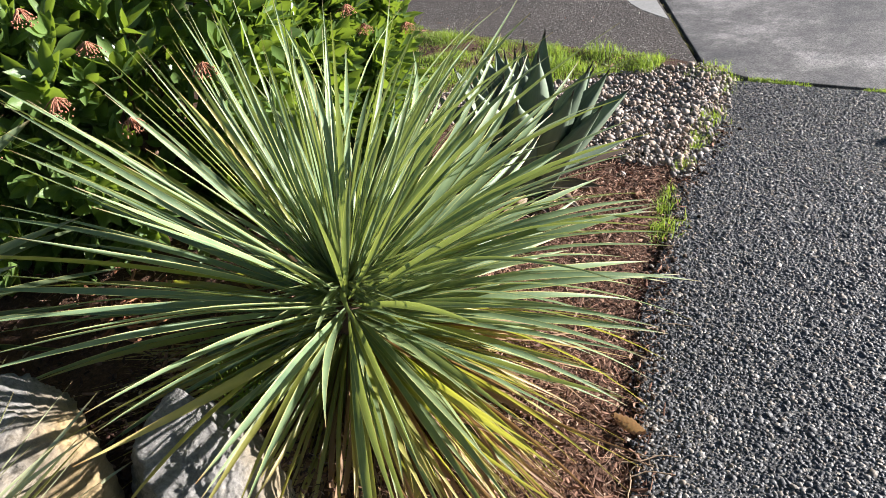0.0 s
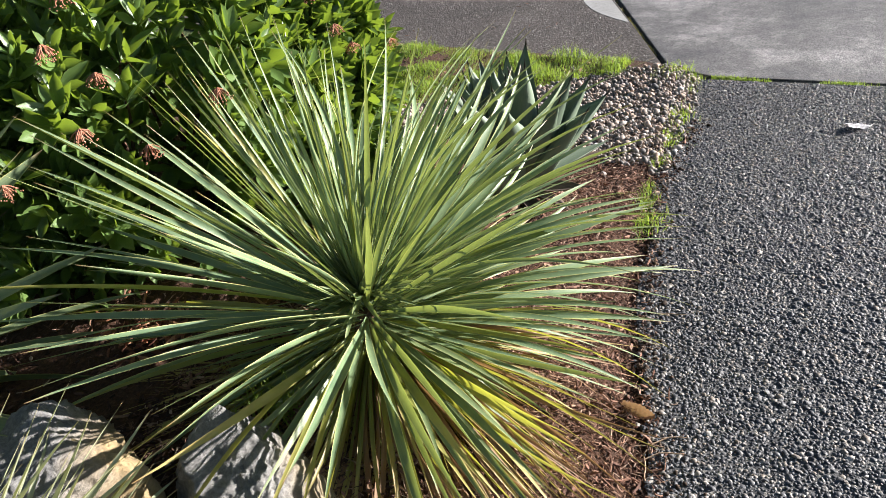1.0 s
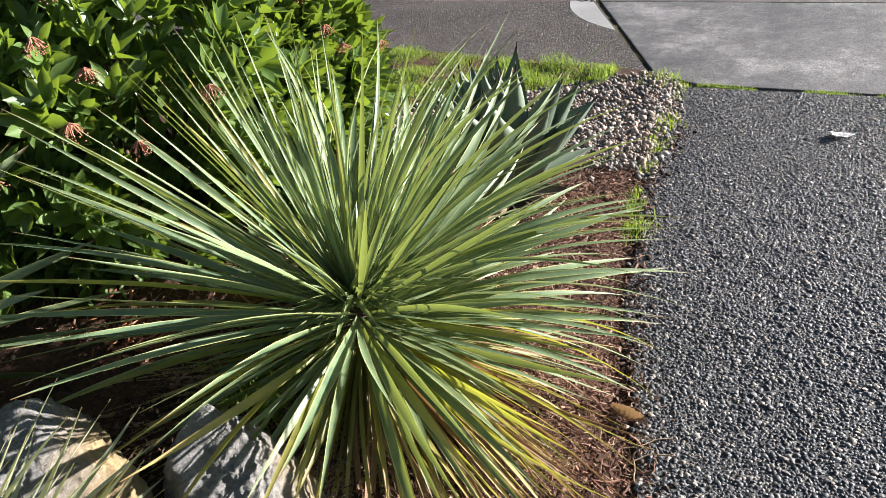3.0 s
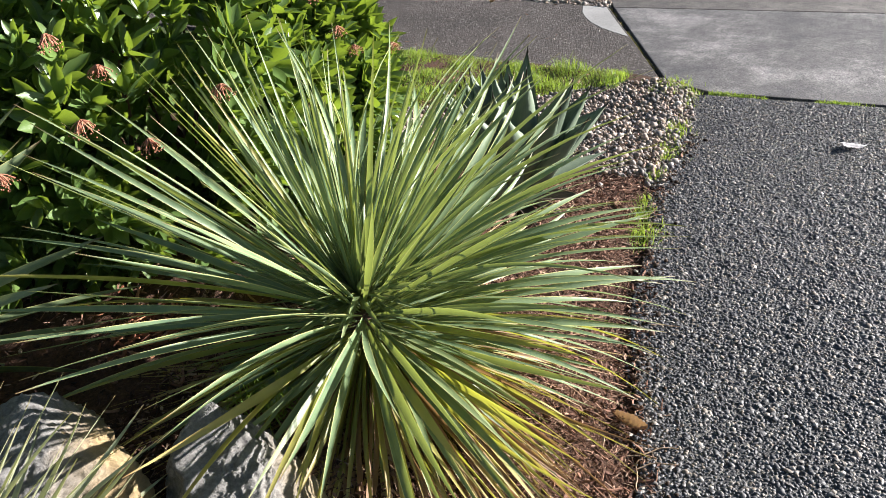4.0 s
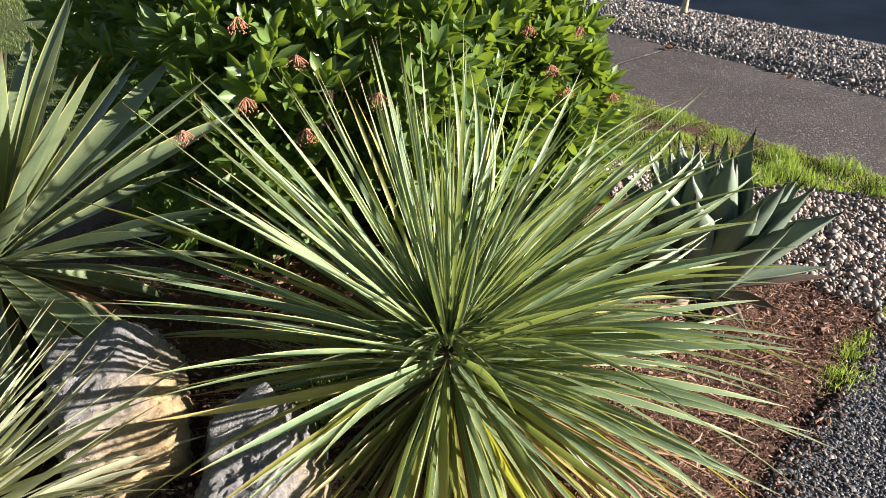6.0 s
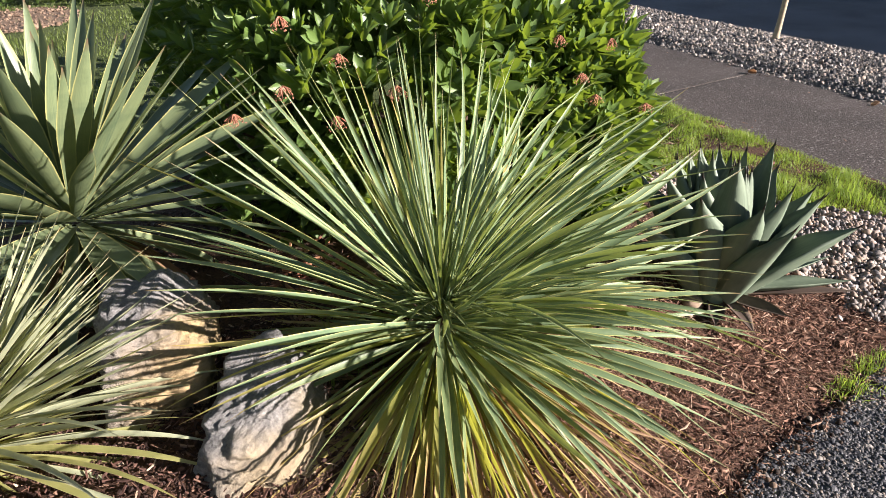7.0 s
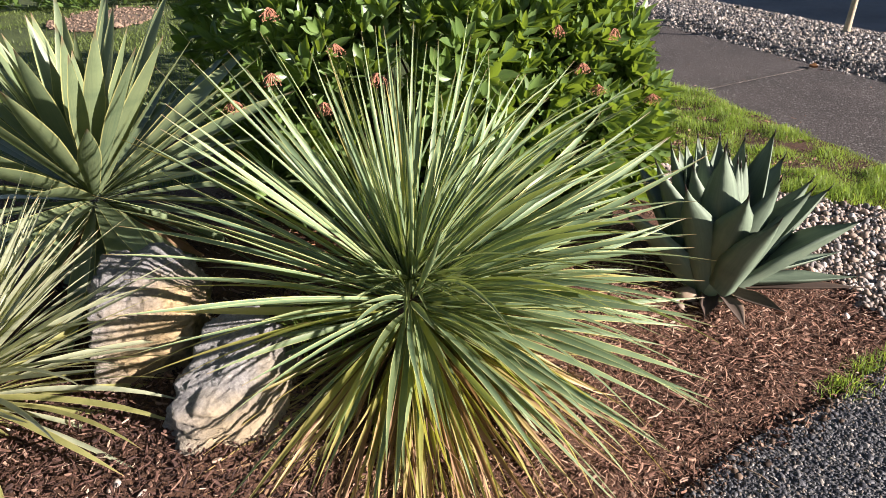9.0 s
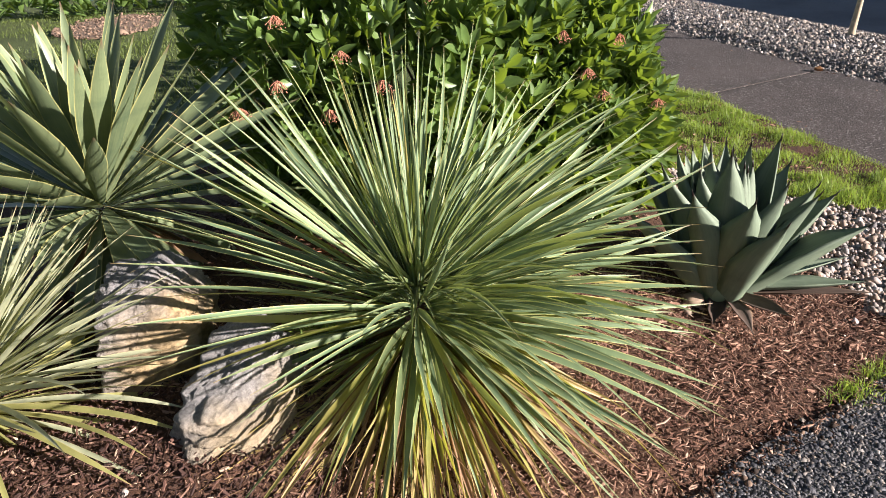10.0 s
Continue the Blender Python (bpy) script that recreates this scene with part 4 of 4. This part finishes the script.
# ---- rocks ----
def rock(name, at, planes, strata, label, seed, mat, rough=0.02):
    """A stone bounded by blunt planes (normal, distance), with wavy layers that break off in ledges and a rough skin."""
    bm = bmesh.new()
    bmesh.ops.create_icosphere(bm, subdivisions=6, radius=1.0)
    ns = [(Vector(n).normalized(), d) for n, d in planes]
    off = Vector((seed * 3.7, seed * 1.3, 0))
    for v in bm.verts:
        u = v.co.normalized()
        s = sum(max(0.0, u.dot(n) / d) ** 36 for n, d in ns) ** (1 / 36)
        p = u / s
        lay = strata * 5 * (p + Vector((0, 0, 0.035 * noise.noise(p * 5 + off)))).dot(Vector((0.25, 0.2, 0.95)))
        ridge = lay - math.floor(lay)
        ledge = min(1.0, ridge * 1.6) ** 2 - 0.5
        p = p * (1 + 0.11 * ledge * max(0.0, 0.25 + 1.4 * noise.noise(p * 4 + off)))
        cells = noise.voronoi(p * 9 + off)[0]
        p += u * (0.018 * noise.noise(p * 4 + off) + 0.012 * min(0.6, cells[1] - cells[0]) + rough * noise.fractal(p * 16 + off, 0.7, 2.1, 5))
        v.co = p
    ob = new(name, bm_mesh(name, bm, mat))
    ob.location = at
    return tagged(ob, label, "rock", "rocks beside the yucca")


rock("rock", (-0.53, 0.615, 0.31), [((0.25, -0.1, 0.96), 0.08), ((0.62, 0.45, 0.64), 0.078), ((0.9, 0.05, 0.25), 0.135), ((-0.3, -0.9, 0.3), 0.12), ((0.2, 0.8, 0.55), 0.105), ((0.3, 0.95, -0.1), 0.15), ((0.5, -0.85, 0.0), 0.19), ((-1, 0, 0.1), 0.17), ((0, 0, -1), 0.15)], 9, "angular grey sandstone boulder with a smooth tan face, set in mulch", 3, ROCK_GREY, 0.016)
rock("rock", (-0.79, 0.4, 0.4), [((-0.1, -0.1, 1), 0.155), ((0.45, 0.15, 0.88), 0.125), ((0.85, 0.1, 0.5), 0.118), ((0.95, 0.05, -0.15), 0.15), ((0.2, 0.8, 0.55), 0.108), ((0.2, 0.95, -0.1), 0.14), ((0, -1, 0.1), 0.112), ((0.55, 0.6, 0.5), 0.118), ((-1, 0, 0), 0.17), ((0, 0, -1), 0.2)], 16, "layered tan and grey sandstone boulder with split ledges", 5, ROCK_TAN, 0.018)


# ---- evergreen shrub ----
# tall fourth lobe and hidden fifth are extended out of view to shade the lawn
LOBES = [((-2.15, 1.5, 0.62), (0.95, 0.8, 0.85)), ((-1.85, 1.15, 0.6), (0.55, 0.45, 0.72)), ((-1.8, 1.92, 0.52), (0.52, 0.52, 0.64)), ((-2.6, 1.3, 1.0), (0.95, 0.7, 1.5)), ((-4.1, 1.78, 0.8), (1.6, 0.72, 1.2))]


def shrub_depth(p):
    return min(math.sqrt(sum(((p[k] - c[k]) / r[k]) ** 2 for k in range(3))) for c, r in LOBES)


def leaf_whorl(g, n=8, size=0.062):
    pieces = []
    for k in range(n):
        a = blade(size * g.uniform(0.75, 1.15), size * 0.36, g.uniform(-0.2, 0.3), g.normal(0, 0.2), g.uniform(0.2, 0.6), 4, base=0.25, widest=0.5, taper=2.2)
        pieces.append((turned(a[0], leaf_pose(k * 137.5 + g.normal(0, 12), g.uniform(48, 84) - 4 * k, g.normal(0, 15), 0.004, -0.004 * k)), a[1], a[2]))
    return join_arrays(pieces)


def shrub():
    g = np.random.default_rng(61)
    plant = thing("evergreen_shrub", (-2.1, 1.5, 0.0), "dense evergreen shrub with glossy green leaves and reddish flower stalks", "shrub")
    org = Vector((-2.1, 1.5, 0.0))
    kinds = [leaf_whorl(g, int(g.integers(6, 10)), g.uniform(0.085, 0.105)) for _ in range(8)]
    meshes = [mesh_from("leaf_whorl", *k[:2], SHRUB, k[2]) for k in kinds]
    near, rest = [], []
    tries = 0
    while tries < 60000 and len(near) + len(rest) < 3300:
        tries += 1
        c, r = LOBES[int(g.integers(len(LOBES)))]
        u = Vector(g.normal(0, 1, 3)).normalized()
        s = 1.0 - abs(g.normal(0, 0.13)) + 0.06
        p = Vector([c[k] + r[k] * u[k] * s for k in range(3)])
        lump = 0.07 * noise.noise(p * 3.2)
        p += u * lump
        if p.y < 1.35 and -2.4 < p.x and g.uniform() < (0.7 if p.z > 0.85 else 0.85):
            continue
        if p.z < 0.1 or shrub_depth(p) < 0.78 + lump:
            continue
        out = Vector([u[k] / r[k] for k in range(3)]).normalized()
        d = (out + Vector((0, 0, 0.55)) + Vector(g.normal(0, 0.25, 3))).normalized()
        m = Matrix.Translation(p) @ d.to_track_quat("Z", "X").to_matrix().to_4x4() @ pose(0, 0, 0, 0, 0, g.uniform(0, 360)) @ Matrix.Scale(g.uniform(0.8, 1.25), 4)
        (near if p.x > -1.75 and u.x > 0 and len(near) < 300 else rest).append((m, int(g.integers(len(kinds)))))
    # shaded leaves inside the open side
    for i in range(620):
        c, r = LOBES[(0, 1, 3)[i % 3]]
        u = Vector((abs(g.normal(0, 1)), -abs(g.normal(0, 0.8)), g.normal(0, 1))).normalized()
        p = Vector([c[k] + r[k] * u[k] * g.uniform(0.5, 0.82) for k in range(3)])
        if p.z > 0.08:
            m = Matrix.Translation(p) @ (u + Vector((0, 0, 0.5))).to_track_quat("Z", "X").to_matrix().to_4x4() @ pose(0, 0, 0, 0, 0, g.uniform(0, 360))
            rest.append((m, int(g.integers(len(kinds)))))
    for m, k in near:
        child("leaf_whorl", meshes[k], plant, Matrix.Translation(-org) @ m)
    v, f, u = join_arrays([(turned(kinds[k][0], m), kinds[k][1], kinds[k][2]) for m, k in rest])
    child("foliage", mesh_from("foliage", v - np.array(org), f, SHRUB, u), plant, None, "", "stuff")
    bm = bmesh.new()
    for i in range(34):
        a, h = g.uniform(0, 6.28), 0
        p, d = Vector((-2.05 + 0.12 * math.cos(a), 1.5 + 0.12 * math.sin(a), 0.0)), Vector((math.cos(a) * g.uniform(0.3, 1.2), math.sin(a) * g.uniform(0.3, 1.2), 1)).normalized()
        rad, prev = 0.022, None
        for s in range(9):
            q = d.to_track_quat("Z", "X").to_matrix()
            ring = [bm.verts.new(p + q @ Vector((rad * math.cos(b), rad * math.sin(b), 0)) - org) for b in [k * math.pi / 3 for k in range(6)]]
            if prev:
                for k in range(6):
                    bm.faces.new((prev[k], prev[(k + 1) % 6], ring[(k + 1) % 6], ring[k]))
            prev, rad = ring, rad * 0.82
            d = (d + Vector(g.normal(0, 0.16, 3))).normalized()
            p = p + d * 0.12
            if shrub_depth(p) > 0.98:
                break
    child("branchwork", bm_mesh("branchwork", bm, TWIG), plant, None, "brown woody branches", "stuff")
    flowers = []
    for k in range(3):
        bm = bmesh.new()
        for j in range(26):
            d = Vector((g.normal(0, 0.6), g.normal(0, 0.6), -0.3)).normalized()
            p, prev, rad = Vector((0, 0, 0)), None, 0.0009
            for s in range(5):
                q = d.to_track_quat("Z", "X").to_matrix()
                ring = [bm.verts.new(p + q @ Vector((rad * math.cos(b), rad * math.sin(b), 0))) for b in [i * 2 * math.pi / 4 for i in range(4)]]
                if prev:
                    for i in range(4):
                        bm.faces.new((prev[i], prev[(i + 1) % 4], ring[(i + 1) % 4], ring[i]))
                prev = ring
                d = (d + Vector((0, 0, -0.25)) + Vector(g.normal(0, 0.2, 3))).normalized()
                p = p + d * g.uniform(0.004, 0.0095)
            b = bmesh.ops.create_icosphere(bm, subdivisions=1, radius=0.0017)
            bmesh.ops.translate(bm, verts=b["verts"], vec=p)
        flowers.append(bm_mesh("flower_head", bm, FLOWER))
    for i, p in enumerate(((-1.05, 0.84, 0.96), (-1.1, 0.86, 1.13), (-0.93, 1.12, 0.955), (-1.05, 0.976, 0.86), (-1.29, 1.83, 0.972), (-1.28, 1.92, 0.835), (-1.3, 2.05, 0.94), (-1.27, 1.98, 0.755), (-1.29, 2.22, 0.69), (-1.25, 1.35, 1.15), (-1.3, 1.06, 0.98), (-1.24, 0.72, 0.85), (-1.42, 2.2, 0.6), (-1.2, 1.0, 1.2))):
        child("flower_head", flowers[i % 3], plant, Matrix.Translation(Vector(p) - org) @ pose(0, 0, 0, 0, 0, i * 70) @ Matrix.Scale(1.2, 4), "reddish-brown dried flower stalks")
        child("leaf_whorl", meshes[i % 8], plant, Matrix.Translation(Vector(p) - org + Vector((0, 0, 0.012))) @ pose(0, 15, 0, 0, 15, i * 50) @ Matrix.Scale(1.15, 4))


shrub()


# ---- young street tree ----
def street_tree():
    at = (-4.62, 6.32)
    plant = thing("street_tree", (*at, 0.03), "young street tree with a slim pale trunk standing in gravel", "tree")
    bm = bmesh.new()
    prev = None
    for i in range(24):
        t = i / 23
        rad = 0.03 * (1 - 0.5 * t) + 0.016 * math.exp(-t * 40)
        ring = [bm.verts.new((0.06 * math.sin(3 * t) + rad * math.cos(a), 0.03 * math.sin(5 * t) + rad * math.sin(a), 2.6 * t - 0.04)) for a in [2 * math.pi * k / 10 for k in range(10)]]
        if prev:
            for k in range(10):
                bm.faces.new((prev[k], prev[(k + 1) % 10], ring[(k + 1) % 10], ring[k]))
        prev = ring
    child("trunk", bm_mesh("trunk", bm, BARK), plant)


street_tree()

# ---- unseen house added across the street, sized to keep the road in shade ----
WALL = ground_material("shade_house_render", [(0.3, (0.4, 0.38, 0.34)), (0.7, (0.5, 0.48, 0.44))], 20.0, 0.9, 60.0, 0.3, 0.01)
ROOF = ground_material("roof_shingle", [(0.3, (0.07, 0.065, 0.06)), (0.7, (0.13, 0.12, 0.11))], 30.0, 0.9, 60.0, 0.6, 0.02)


def shade_house(x0, x1, y0, depth, wall_h):
    house = thing("house", ((x0 + x1) / 2, y0, 0), "unseen pale one-storey house with a dark roof, added to shade the street", "house")
    w = (x1 - x0) / 2
    child("wall", slab("wall", [(-w, 0), (w, 0), (w, depth), (-w, depth)], wall_h, -0.16, WALL, 0.0), house)
    bm = bmesh.new()
    ring = []
    for x in (-w - 0.4, w + 0.4):
        ring.append([bm.verts.new((x, y, z)) for y, z in ((-0.5, wall_h), (depth / 2, wall_h + 1.5), (depth + 0.5, wall_h), (depth + 0.5, wall_h - 0.2), (-0.5, wall_h - 0.2))])
    for k in range(5):
        bm.faces.new((ring[0][k], ring[0][(k + 1) % 5], ring[1][(k + 1) % 5], ring[1][k]))
    bm.faces.new(ring[0]), bm.faces.new(ring[1])
    bmesh.ops.recalc_face_normals(bm, faces=bm.faces[:])
    child("roof", bm_mesh("roof", bm, ROOF, False), house)


shade_house(-18.0, 44.0, 15.3, 9.0, 3.1)


# ---- small things lying about ----
def curled_leaf(name, at, length, width, mat, az, label, curl=-0.8, category="fallen leaf"):
    arr = blade(length, width, curl, 0.8, 0.9, 30, base=0.3, widest=0.45, taper=1.8)
    v, f, u = arr
    v = v.copy()
    v[:, 2] += 0.5 * width * (np.abs(u[:, 0] * 2 - 1)) ** 2 + 0.0022 * np.sin(u[:, 1] * 45)
    v[:, 2] -= v[:, 2].min()
    ob = new(name, mesh_from(name, v, f, mat, u))
    ob.matrix_basis = pose(*at, 0, 0, az)
    return tagged(ob, label, category)


TAN = leaf_material("fallen_leaf", (0.28, 0.17, 0.1), (0.42, 0.28, 0.18), (0.45, 0.3, 0.2), (0.2, 0.12, 0.06), (0.5, 0.3, 0.12), 0.15, 0.7)
RUST = leaf_material("rust_leaf", (0.25, 0.1, 0.04), (0.42, 0.2, 0.1), (0.4, 0.2, 0.1), (0.2, 0.1, 0.05), (0.5, 0.25, 0.1), 0.15, 0.7)
curled_leaf("fallen_leaf", (-0.08, 1.45, 0.0), 0.12, 0.034, TAN, -20, "curled tan dead leaf at the driveway edge")
curled_leaf("fallen_leaf", (-3.78, 5.2, 0.001), 0.08, 0.035, RUST, 10, "rust-brown fallen leaf on the sidewalk", -0.2)
curled_leaf("fallen_leaf", (-2.6, 5.2, 0.001), 0.06, 0.03, TAN, 60, "small tan fallen leaf on the sidewalk")


def paper_scrap(at, size, az):
    bm = bmesh.new()
    g = random.Random(4)
    n = 6
    grid = [[bm.verts.new((size * (i / n - 0.5) * (1 + 0.2 * math.sin(j)), size * 0.6 * (j / n - 0.5), 0.004 + 0.003 * math.sin(i * 1.3 + j) + 0.016 * (1 - i / n) ** 2 + g.uniform(0, 0.003))) for i in range(n + 1)] for j in range(n + 1)]
    for j in range(n):
        for i in range(n):
            bm.faces.new((grid[j][i], grid[j][i + 1], grid[j + 1][i + 1], grid[j + 1][i]))
    bmesh.ops.solidify(bm, geom=bm.faces[:], thickness=0.0006)
    low = min(v.co.z for v in bm.verts)
    bmesh.ops.translate(bm, verts=bm.verts[:], vec=(0, 0, -low))
    ob = new("paper_scrap", bm_mesh("paper_scrap", bm, PAPER, False))
    ob.matrix_basis = pose(*at, 0, 0, az)
    return tagged(ob, "crumpled whitish paper scrap lying on the driveway", "litter")


paper_scrap((0.235, 3.42, 0.003), 0.095, 47)


def twig(at, length, az, seed, rad=0.0018):
    g = random.Random(seed)
    bm = bmesh.new()
    p, d, prev = Vector((0, 0, 0.004)), Vector((1, 0, 0.02)), None
    for s in range(10):
        q = d.to_track_quat("Z", "X").to_matrix()
        ring = [bm.verts.new(p + q @ Vector((rad * math.cos(b), rad * math.sin(b), 0))) for b in [k * 2 * math.pi / 5 for k in range(5)]]
        if prev:
            for k in range(5):
                bm.faces.new((prev[k], prev[(k + 1) % 5], ring[(k + 1) % 5], ring[k]))
        prev = ring
        d = (d + Vector((0, g.uniform(-0.35, 0.3), g.uniform(-0.06, 0.06)))).normalized()
        p = p + d * length / 9
        p.z = max(p.z, 0.003)
    ob = new("twig", bm_mesh("twig", bm, TAN_TWIG))
    ob.matrix_basis = pose(*at, 0, 0, az)
    return tagged(ob, "thin dry tan twig on the driveway edge", "twig", "dry twigs at the driveway edge")


TAN_TWIG = ground_material("dry_twig", [(0.3, (0.25, 0.17, 0.11)), (0.7, (0.45, 0.33, 0.22))], 60.0, 0.85, 90.0, 0.3, 0.002)
for i, (tx, ty, tl, ta) in enumerate(((0.0, 1.33, 0.14, 20), (0.03, 1.29, 0.12, 70), (-0.03, 1.36, 0.1, -10), (-0.12, 1.86, 0.09, 35), (0.06, 1.24, 0.1, 110))):
    twig((tx, ty, 0.002), tl, ta, 70 + i)

# weeds by the boulder, red-brown litter in the shade, a pale stone by the agave
for i, (px, py, n, sp, h) in enumerate(((-0.73, 0.86, 70, 0.03, 0.15), (-0.66, 0.84, 60, 0.028, 0.13), (-0.7, 0.92, 50, 0.03, 0.14))):
    tuft((px, py), n, sp, h, "slender bright green grass weeds beside the boulder", 120 + i, 0.0042)
x, y = rng.normal(-1.24, 0.09, 110), rng.normal(0.87, 0.07, 110)
tagged(new("dead_leaves", chips("dead_leaves", x, y, bed_z(x, y) + rng.uniform(0.01, 0.035, 110), rng.uniform(0.025, 0.06, 110), rng.uniform(0.006, 0.013, 110), chip_material("red_dead_leaf", [(0.0, (0.12, 0.045, 0.025)), (0.6, (0.3, 0.12, 0.06)), (1.0, (0.45, 0.24, 0.13))], 0.75, 80.0), 131, 0.5)), "red-brown dead leaves heaped on the soil behind the yucca", "leaf litter", kind="stuff")
for i, (px, py, size) in enumerate(((-0.735, 2.06, 0.035), (-0.7, 2.02, 0.018), (-0.16, 0.3, 0.016), (-0.24, 0.42, 0.011))):
    stone = new("stone", dome_cloud("stone", np.zeros(1), np.zeros(1), np.zeros(1), np.array([size]), chip_material("pale_stone", [(0.0, (0.26, 0.19, 0.13)), (1.0, (0.34, 0.28, 0.22))], 0.8, 40.0, single=True), 10, 0.7, 140 + i, True))
    stone.location = (px, py, float(bed_z(px, py)) + size * 0.45)
    tagged(stone, "small pale tan stone lying in the mulch", "stone", "small stones in the mulch")

# dark crumbs of soil and small stones along the driveway edge
y = rng.uniform(1.0, 3.3, 1900)
x = edge_x(y) + rng.normal(0.0, 0.04, len(y))
z = np.where(x > edge_x(y), 0.001, bed_z(x, y))
r = rng.lognormal(math.log(0.0045), 0.45, len(x)).clip(0.002, 0.012)
CRUMB = chip_material("soil_crumb", [(0.0, (0.02, 0.014, 0.01)), (0.6, (0.07, 0.045, 0.03)), (1.0, (0.2, 0.14, 0.1))], 0.9, 100.0)
tagged(new("soil_crumbs", dome_cloud("soil_crumbs", x, y, z, r, CRUMB, 6, 0.8, 81, True)), "dark crumbs of soil spilled along the driveway edge", "soil", kind="stuff")

# bare soil and low plants at the back of the lawn
ring = [(-10.7 + 1.1 * math.cos(a) * (1 + 0.25 * noise.noise(Vector((3 * math.cos(a), 3 * math.sin(a), 0.5)))), -0.95 + 0.7 * math.sin(a) * (1 + 0.3 * noise.noise(Vector((3 * math.cos(a), 3 * math.sin(a), 4.5))))) for a in [2 * math.pi * k / 70 for k in range(70)]]
tagged(new("ground_soil", slab("ground_soil", ring, 0.012, -0.1, DIRT, 0.0)), "patch of bare reddish soil in the lawn", "soil", kind="structure")
a, d = rng.uniform(0, 6.28, 900), np.sqrt(rng.uniform(0, 1.25, 900))
x, y = -10.7 + 1.1 * d * np.cos(a), -0.95 + 0.7 * d * np.sin(a)
tagged(new("soil_clods", dome_cloud("soil_clods", x, y, 0 * x + 0.014, rng.lognormal(math.log(0.013), 0.5, 900), chip_material("soil_clod", [(0.0, (0.12, 0.075, 0.05)), (1.0, (0.28, 0.2, 0.14))], 0.9, 60.0), 6, 0.7, 83)), "clods and small stones on the bare soil", "soil", kind="stuff")


def low_plant(at, size, seed):
    g = np.random.default_rng(seed)
    pieces = []
    for k in range(150):
        a = blade(g.uniform(0.1, 0.2) * size, 0.07 * size, g.uniform(0, 0.6), 0.0, 0.4, 5, base=0.3, widest=0.5, taper=2.0)
        u = g.uniform(0, 6.28)
        d = g.uniform(0, 0.4) ** 0.7 * size
        pieces.append((turned(a[0], Matrix.Translation((d * math.cos(u), d * math.sin(u), g.uniform(0.02, 0.26) * size)) @ leaf_pose(math.degrees(u) + g.normal(0, 40), g.uniform(5, 70), g.normal(0, 20))), a[1], a[2]))
    v, f, uv = join_arrays(pieces)
    plant = thing("low_plant", (*at, -0.02), "low leafy green plant at the back of the lawn", "plant", "low plants behind the lawn")
    child("foliage", mesh_from("foliage", v, f, SHRUB, uv), plant, kind="stuff")


for i, (lx, ly, ls) in enumerate(((-13.0, -2.6, 1.5), (-12.6, -1.4, 1.4), (-12.9, -0.3, 1.5), (-12.2, 0.6, 1.3), (-13.2, 0.9, 1.6), (-12.0, -3.4, 1.4))):
    low_plant((lx, ly), ls, 90 + i)
